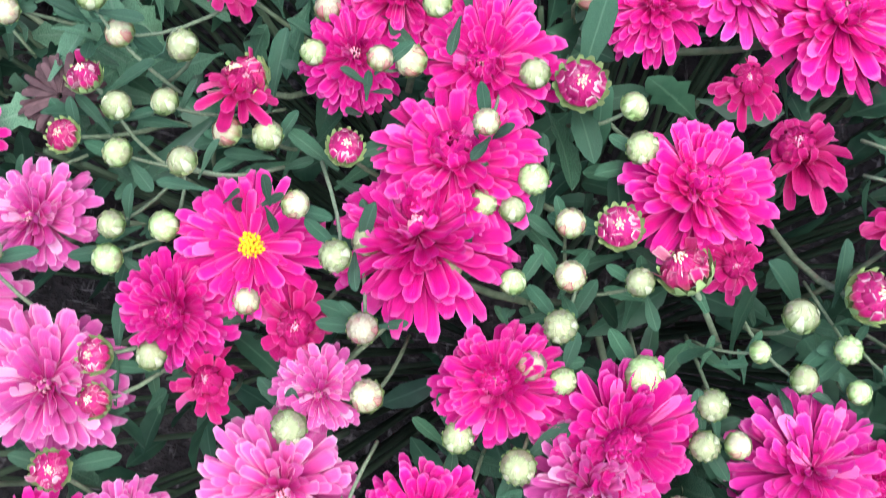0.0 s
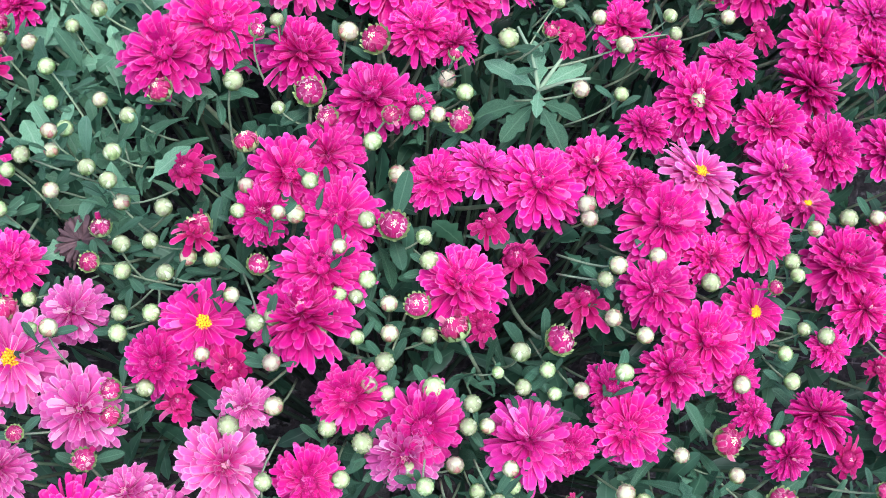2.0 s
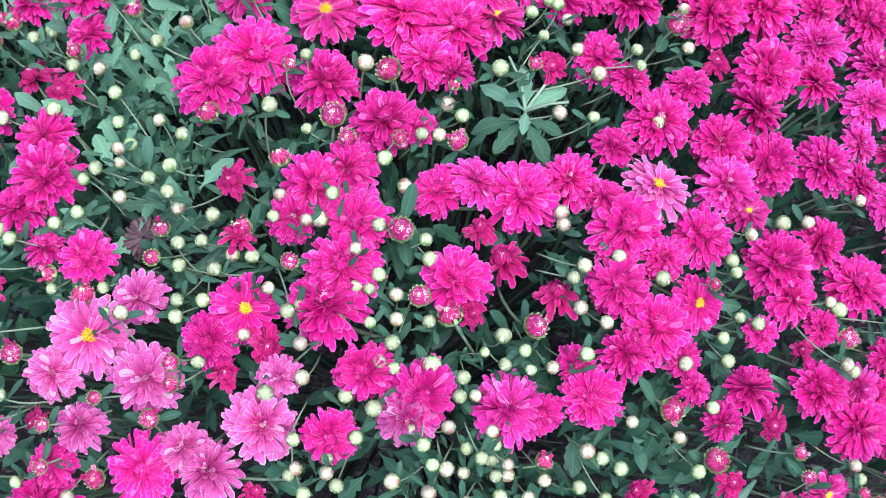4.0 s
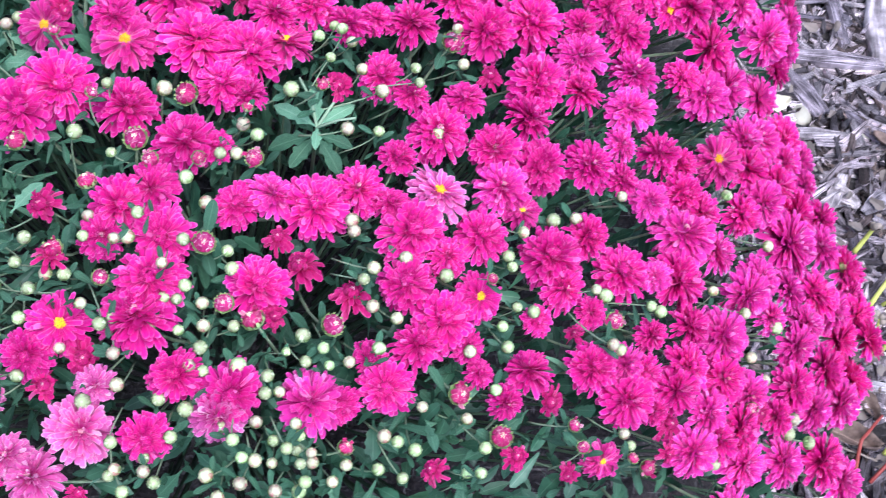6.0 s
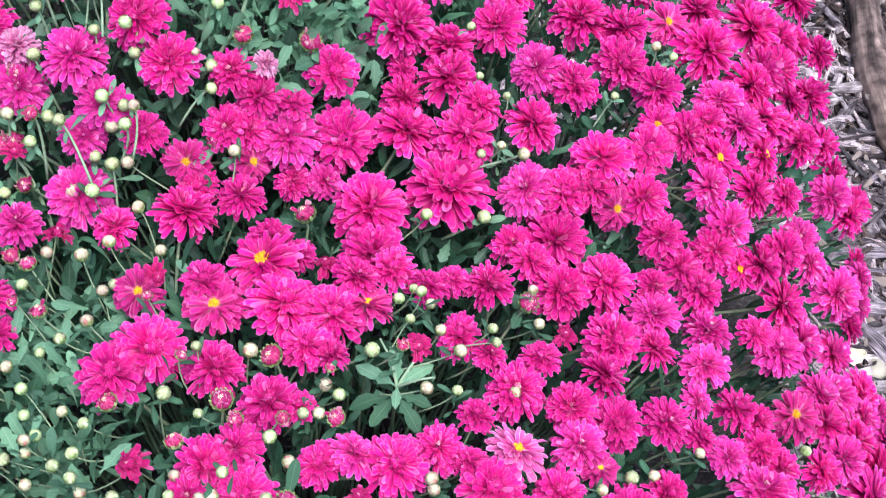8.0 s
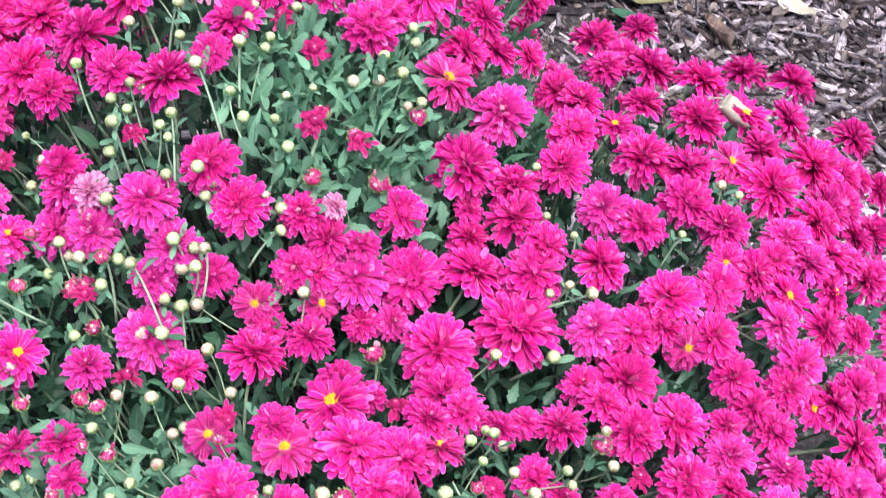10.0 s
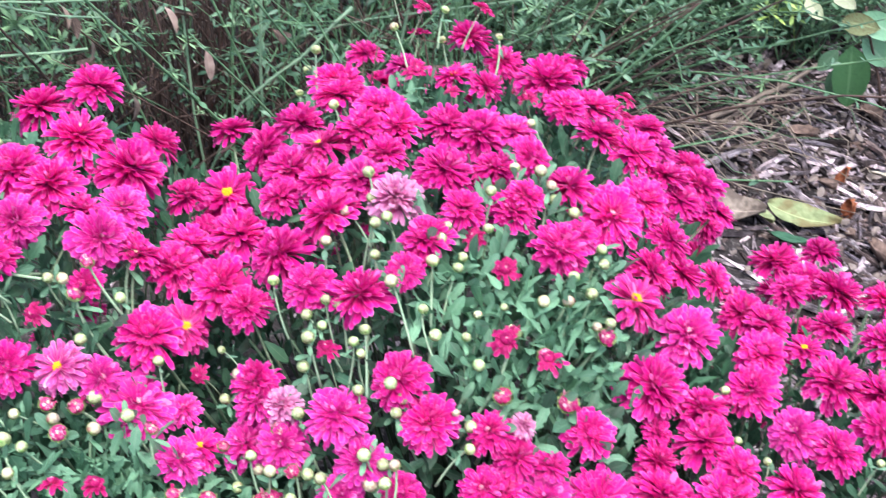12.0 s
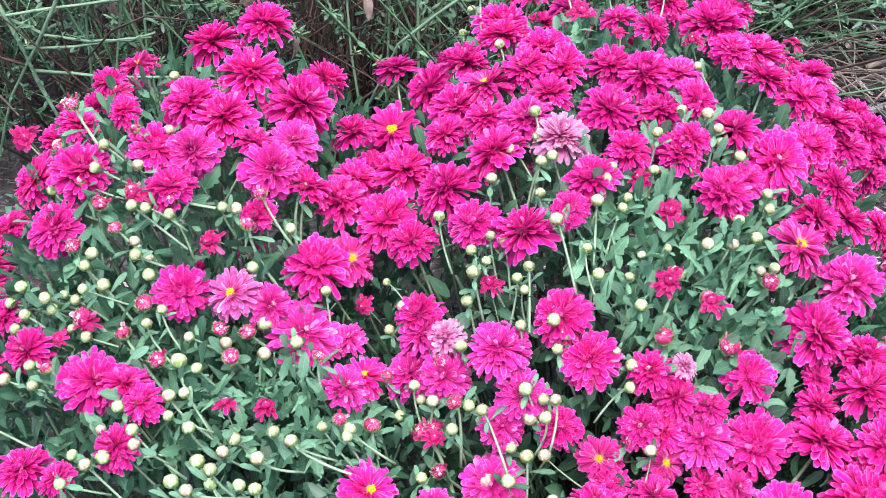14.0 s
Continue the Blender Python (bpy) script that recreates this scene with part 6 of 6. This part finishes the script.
def broom(words, x0, x1, y0, y1, stems, tall, lean, push, leafy, dry_share, low=0.5, twiglets=0, caught=0):
    """Many thin, crossing stems with small leaves along them over a tangle of dry ones."""
    thing = new("broom_shrub")
    thing.location = ((x0 + x1) / 2, (y0 + y1) / 2, 0)
    tagged(thing, words, "shrub")
    green, dry, small = Soup(), Soup(), Soup()
    off = thing.location
    for k in range(stems):
        x, y = RT.uniform(x0, x1), y0 + (y1 - y0) * RT.random() ** 1.3
        root = Vector((x, y, -0.01)) - off
        h = RT.uniform(low, 1.0) * tall
        dead = RT.random() < (0.75 if tall == 1.0 and -0.80 < x < -0.46 else dry_share)
        if dead:
            h *= 0.7
        top = root + Vector((push[0] * h + RT.gauss(0, lean), push[1] * h + RT.gauss(0, lean * 0.8), h))
        pts = arch(root, top, RT.uniform(-0.02, 0.10))
        r = RT.uniform(0.0011, 0.0026)
        tube(dry if dead else green, pts, [r, r, r * 0.95, r * 0.85, r * 0.7, r * 0.4], 4)
        if dead:
            continue
        for j in range(RT.randrange(leafy // 2, leafy)):
            u = RT.uniform(0.08, 1.0)
            i = min(4, int(u * 5))
            p = pts[i].lerp(pts[i + 1], u * 5 - i)
            for side in range(RT.choice((1, 2, 3))):
                m = Matrix.Translation(p) @ Euler((RT.uniform(-0.7, 0.7), RT.uniform(-1.2, 0.3), RT.uniform(0, 6.28))).to_matrix().to_4x4()
                add_leaf(small, m, RT, TINY, RT.uniform(0.010, 0.024), 0.3, 0.2)
    for k in range(twiglets):
        dead = RT.random() < 0.35
        p = Vector((RT.uniform(x0 - 0.1, x1 + 0.1), y0 + 0.03 + (y1 - y0) * RT.random() ** 1.8, tall * RT.uniform(0.02, 0.85))) - off
        if noise.noise((p + off) * 4.5) < (0.10 if -0.74 < p.x + off.x < -0.50 else -0.06):
            continue
        way = Vector((RT.gauss(0.2, 0.8), RT.gauss(-0.2, 0.6), RT.gauss(0.25, 0.6))).normalized()
        pts = arch(p, p + way * RT.uniform(0.06, 0.22), RT.uniform(-0.015, 0.02), 4)
        tube(dry if dead else green, pts, [0.0011, 0.001, 0.0009, 0.0005], 3)
        for j in range(0 if dead else RT.randrange(6, 15)):
            u = RT.uniform(0.1, 1.0) * 2.99
            q = pts[int(u)].lerp(pts[int(u) + 1], u - int(u))
            spread = Euler((RT.uniform(-0.6, 0.6), RT.uniform(-0.6, 0.6), RT.choice((0.8, -0.8)) + RT.gauss(0, 0.3))).to_matrix().to_4x4()
            add_leaf(small, Matrix.Translation(q) @ way.to_track_quat("X", "Z").to_matrix().to_4x4() @ spread, RT, TINY, RT.uniform(0.011, 0.025), 0.3, 0.2)
    for soup, name, mat in ((green, "green_stemwork", BROOM_STEM), (dry, "dry_stemwork", DEAD_STEM), (small, "leafage", BROOM_LEAF)):
        tagged(part(name, soup.mesh(name, mat), thing), kind="stuff")
    for k in range(caught):
        x = RT.uniform(x0 + 0.7, x1)
        m = Matrix.Translation(Vector((x, y0 - 0.02, tall * RT.uniform(0.15, 0.5))) - off) @ Euler((RT.uniform(0, 6), RT.uniform(0, 6), RT.uniform(0, 6))).to_matrix().to_4x4() @ Matrix.Scale(RT.uniform(0.035, 0.055), 4)
        s = Soup()
        add_leaf(s, Matrix.Identity(4), RT, [(0.0, 0.03), (0.2, 0.12), (0.45, 0.2), (0.7, 0.17), (0.9, 0.08), (1.0, 0.0)], 1.0, 0.8, 0.4)
        part("dry_leaf", s.mesh("dry_leaf", DRY_LEAF), thing, "curled brown leaf caught among the stems", m)
    return thing


front_shrub = broom("dense green broom shrub with dry brown stems inside", -2.0, -0.05, 1.75, 2.6, 900, 1.0, 0.30, (0.05, -0.08), 14, 0.5, 0.4, 3400, 12)
low_shrub = broom("low broom shrub spreading over the mulch", -0.45, 0.18, 2.36, 3.1, 620, 0.46, 0.24, (0.45, -0.12), 18, 0.14, 0.25, 1300)
broom("low broom shrub with leaning stems at the back of the mulch", 0.05, 0.60, 2.60, 3.4, 600, 0.40, 0.24, (0.30, -0.08), 18, 0.15, 0.25, 900)
broom("broom shrub farther behind, dense and green", -2.6, 0.3, 2.9, 4.2, 800, 1.1, 0.25, (0.0, 0.0), 12, 0.25)
broom("distant broom shrub at the far edge of the bed", 0.2, 2.4, 3.7, 4.8, 600, 1.1, 0.25, (0.0, 0.0), 12, 0.25)

# thatch of dry upright stems in the heart of the front shrub
thatch = Soup()
for k in range(130):
    x, y = RT.gauss(-0.60, 0.07), RT.uniform(1.82, 2.15)
    root = Vector((x, y, -0.01)) - front_shrub.location
    top = root + Vector((RT.gauss(0, 0.05), RT.gauss(0, 0.04), RT.uniform(0.2, 0.62)))
    r = RT.uniform(0.0010, 0.0024)
    tube(thatch, arch(root, top, RT.uniform(-0.01, 0.03), 4), [r, r, 0.85 * r, 0.5 * r], 4)
tagged(part("dry_stemwork", thatch.mesh("dry_stemwork", DEAD_STEM), front_shrub), kind="stuff")

# long bare shoots that stand and reach sideways out of the shrub
RV = random.Random(12)
shoot_leaves = Soup()


def reach(radius, pts):
    """One shoot of the front shrub along points in the world, with a few small leaves."""
    s, fine = Soup(), []
    line = [Vector(p) - front_shrub.location for p in pts]
    for a, b in zip(line, line[1:]):
        fine += [a.lerp(b, k / 3) + Vector((0, 0, RV.gauss(0, 0.001))) for k in range(3)]
    fine.append(line[-1])
    tube(s, fine, [0.78 * radius * (1 - 0.3 * i / len(fine)) * RV.uniform(0.85, 1.15) for i in range(len(fine))], 6)
    part("shoot", s.mesh("shoot", LIGHT_SHOOT), front_shrub, "long bare green shoot")
    for p in fine[1:]:
        for side in (-1, 1):
            if RV.random() < 0.5:
                m = Matrix.Translation(p) @ Euler((RV.uniform(-0.5, 0.5), RV.uniform(-0.9, -0.1), side * 0.9 + RV.gauss(0, 0.4))).to_matrix().to_4x4()
                add_leaf(shoot_leaves, m, RV, TINY, RV.uniform(0.010, 0.020), 0.3, 0.2)


reach(0.0052, ((-1.11, 1.68, 0.46), (-1.075, 1.66, 0.362), (-1.056, 1.66, 0.304), (-1.041, 1.66, 0.238), (-1.014, 1.66, 0.152), (-0.97, 1.70, 0.0)))
reach(0.0046, ((-0.92, 1.68, 0.50), (-0.977, 1.66, 0.386), (-1.035, 1.66, 0.291), (-1.094, 1.66, 0.199), (-1.18, 1.68, 0.0)))
reach(0.0036, ((-1.20, 1.68, 0.30), (-1.073, 1.66, 0.35), (-0.989, 1.66, 0.372), (-0.838, 1.66, 0.405), (-0.664, 1.66, 0.438)))
reach(0.0034, ((-1.09, 1.67, 0.345), (-1.009, 1.66, 0.322), (-0.935, 1.66, 0.318), (-0.869, 1.66, 0.329), (-0.825, 1.66, 0.346)))
reach(0.0032, ((-1.060, 1.665, 0.29), (-0.965, 1.66, 0.306), (-0.833, 1.66, 0.337)))
reach(0.0034, ((-1.045, 1.665, 0.25), (-0.937, 1.66, 0.256), (-0.75, 1.66, 0.275)))
reach(0.0034, ((-1.25, 1.70, 0.45), (-0.909, 1.66, 0.483), (-0.769, 1.66, 0.503), (-0.626, 1.66, 0.518)))
reach(0.0028, ((-0.788, 1.665, 0.493), (-0.70, 1.66, 0.488), (-0.638, 1.66, 0.489)))
reach(0.0030, ((-1.20, 1.70, 0.38), (-0.921, 1.66, 0.422), (-0.782, 1.66, 0.444)))
reach(0.0036, ((-0.289, 1.70, 0.515), (-0.36, 1.68, 0.44), (-0.447, 1.66, 0.366), (-0.60, 1.72, 0.02)))
reach(0.0034, ((-0.91, 1.72, 0.52), (-0.94, 1.72, 0.39), (-0.966, 1.72, 0.329), (-1.01, 1.74, 0.0)))
reach(0.0034, ((-0.86, 1.72, 0.55), (-0.894, 1.72, 0.395), (-0.937, 1.72, 0.208), (-0.96, 1.74, 0.0)))
reach(0.0032, ((-0.85, 1.72, 0.55), (-0.862, 1.72, 0.398), (-0.878, 1.72, 0.215), (-0.89, 1.74, 0.0)))
reach(0.0036, ((-0.42, 1.74, 0.62), (-0.43, 1.72, 0.40), (-0.44, 1.74, 0.0)))
reach(0.0032, ((-0.55, 1.75, 0.58), (-0.54, 1.73, 0.30), (-0.52, 1.75, 0.0)))
reach(0.0034, ((-0.20, 1.78, 0.60), (-0.24, 1.76, 0.36), (-0.30, 1.78, 0.0)))
reach(0.0030, ((-0.55, 1.9, 0.30), (-0.30, 1.92, 0.38), (-0.05, 1.95, 0.42)))
reach(0.0030, ((-0.35, 1.95, 0.15), (-0.15, 1.90, 0.32), (0.02, 1.85, 0.45)))
tagged(part("leafage", shoot_leaves.mesh("leafage", BROOM_LEAF), front_shrub), kind="stuff")

# tufts of narrow leaves at the tips of side shoots: place, spread, count of leaves
SLENDER = [(0.0, 0.035), (0.4, 0.10), (0.75, 0.12), (1.0, 0.01)]
RW = random.Random(77)


def leaf_tuft(shrub, at, spread, count, mat=TUFT_LEAF):
    s = Soup()
    place = Vector(at) - shrub.location
    for k in range(count):
        m = Matrix.Translation(place - Vector((0, 0, 0.3 * spread * RW.random()))) @ Matrix.Rotation(k * 2.4 + RW.gauss(0, 0.3), 4, "Z") @ Matrix.Rotation(-RW.uniform(-0.1, 1.2), 4, "Y")
        add_leaf(s, m, RW, SLENDER, spread * RW.uniform(0.7, 1.15), 0.3, RW.uniform(0.0, 0.3))
    tube(s, [place - Vector((RW.gauss(0, 0.02), -0.03, 2.4 * spread)), place], [0.0012, 0.0008], 4)
    part("leaf_tuft", s.mesh("leaf_tuft", mat), shrub)


for x, y, z, spread, count in (
    (-0.807, 1.70, 0.510, 0.034, 18), (-0.773, 1.68, 0.460, 0.034, 18), (-0.735, 1.70, 0.383, 0.026, 14), (-0.748, 1.74, 0.487, 0.024, 12),
    (-0.735, 1.74, 0.404, 0.024, 12), (-0.669, 1.72, 0.447, 0.022, 12), (-0.638, 1.72, 0.415, 0.022, 12), (-0.627, 1.75, 0.469, 0.020, 10),
    (-0.919, 1.70, 0.441, 0.022, 10), (-0.703, 1.73, 0.488, 0.022, 12), (-0.606, 1.72, 0.448, 0.020, 10), (-0.564, 1.72, 0.374, 0.018, 10),
    (-0.538, 1.72, 0.431, 0.018, 10), (-0.443, 1.74, 0.488, 0.022, 12), (-0.463, 1.72, 0.463, 0.020, 10), (-0.778, 1.72, 0.388, 0.022, 12),
    (-0.037, 1.85, 0.460, 0.026, 14), (0.062, 2.00, 0.290, 0.030, 16), (0.037, 2.10, 0.286, 0.024, 12), (-0.012, 2.00, 0.418, 0.026, 14), (-0.061, 1.85, 0.415, 0.022, 12),
):
    leaf_tuft(front_shrub, (x, y, z), spread, count)
for k in range(46):
    leaf_tuft(front_shrub, (RW.uniform(-1.1, -0.28), RW.uniform(1.69, 1.80), RW.uniform(0.24, 0.60)), RW.uniform(0.013, 0.021), RW.randrange(7, 12))
for x, y, z in ((0.413, 2.45, 0.213), (0.445, 2.45, 0.177), (0.400, 2.45, 0.178)):
    leaf_tuft(low_shrub, (x, y, z), 0.042, 13, LIME_LEAF)
for k in range(34):
    leaf_tuft(low_shrub, (RW.uniform(-0.1, 0.40), RW.uniform(2.33, 2.46), RW.uniform(0.06, 0.34)), RW.uniform(0.014, 0.026), RW.randrange(7, 12))

# pale dry leaves that hang among the stems
for x, y, z, long in ((-0.558, 1.70, 0.492, 0.040), (-0.906, 1.70, 0.375, 0.045), (-0.674, 1.70, 0.428, 0.034), (-0.617, 1.69, 0.345, 0.044), (-0.503, 1.70, 0.430, 0.046), (-0.714, 1.71, 0.475, 0.036), (-0.622, 1.71, 0.500, 0.030)):
    s = Soup()
    m = Matrix.Translation(Vector((x, y, z)) - front_shrub.location) @ Euler((RW.uniform(-0.5, 0.5), 1.3 + RW.gauss(0, 0.3), RW.gauss(0, 0.6))).to_matrix().to_4x4()
    add_leaf(s, m, RW, [(0.0, 0.02), (0.25, 0.12), (0.55, 0.16), (0.85, 0.10), (1.0, 0.01)], long, 0.9, 0.3)
    part("dry_leaf", s.mesh("dry_leaf", BEIGE_LEAF), front_shrub, "pale dry leaf hanging among the stems")
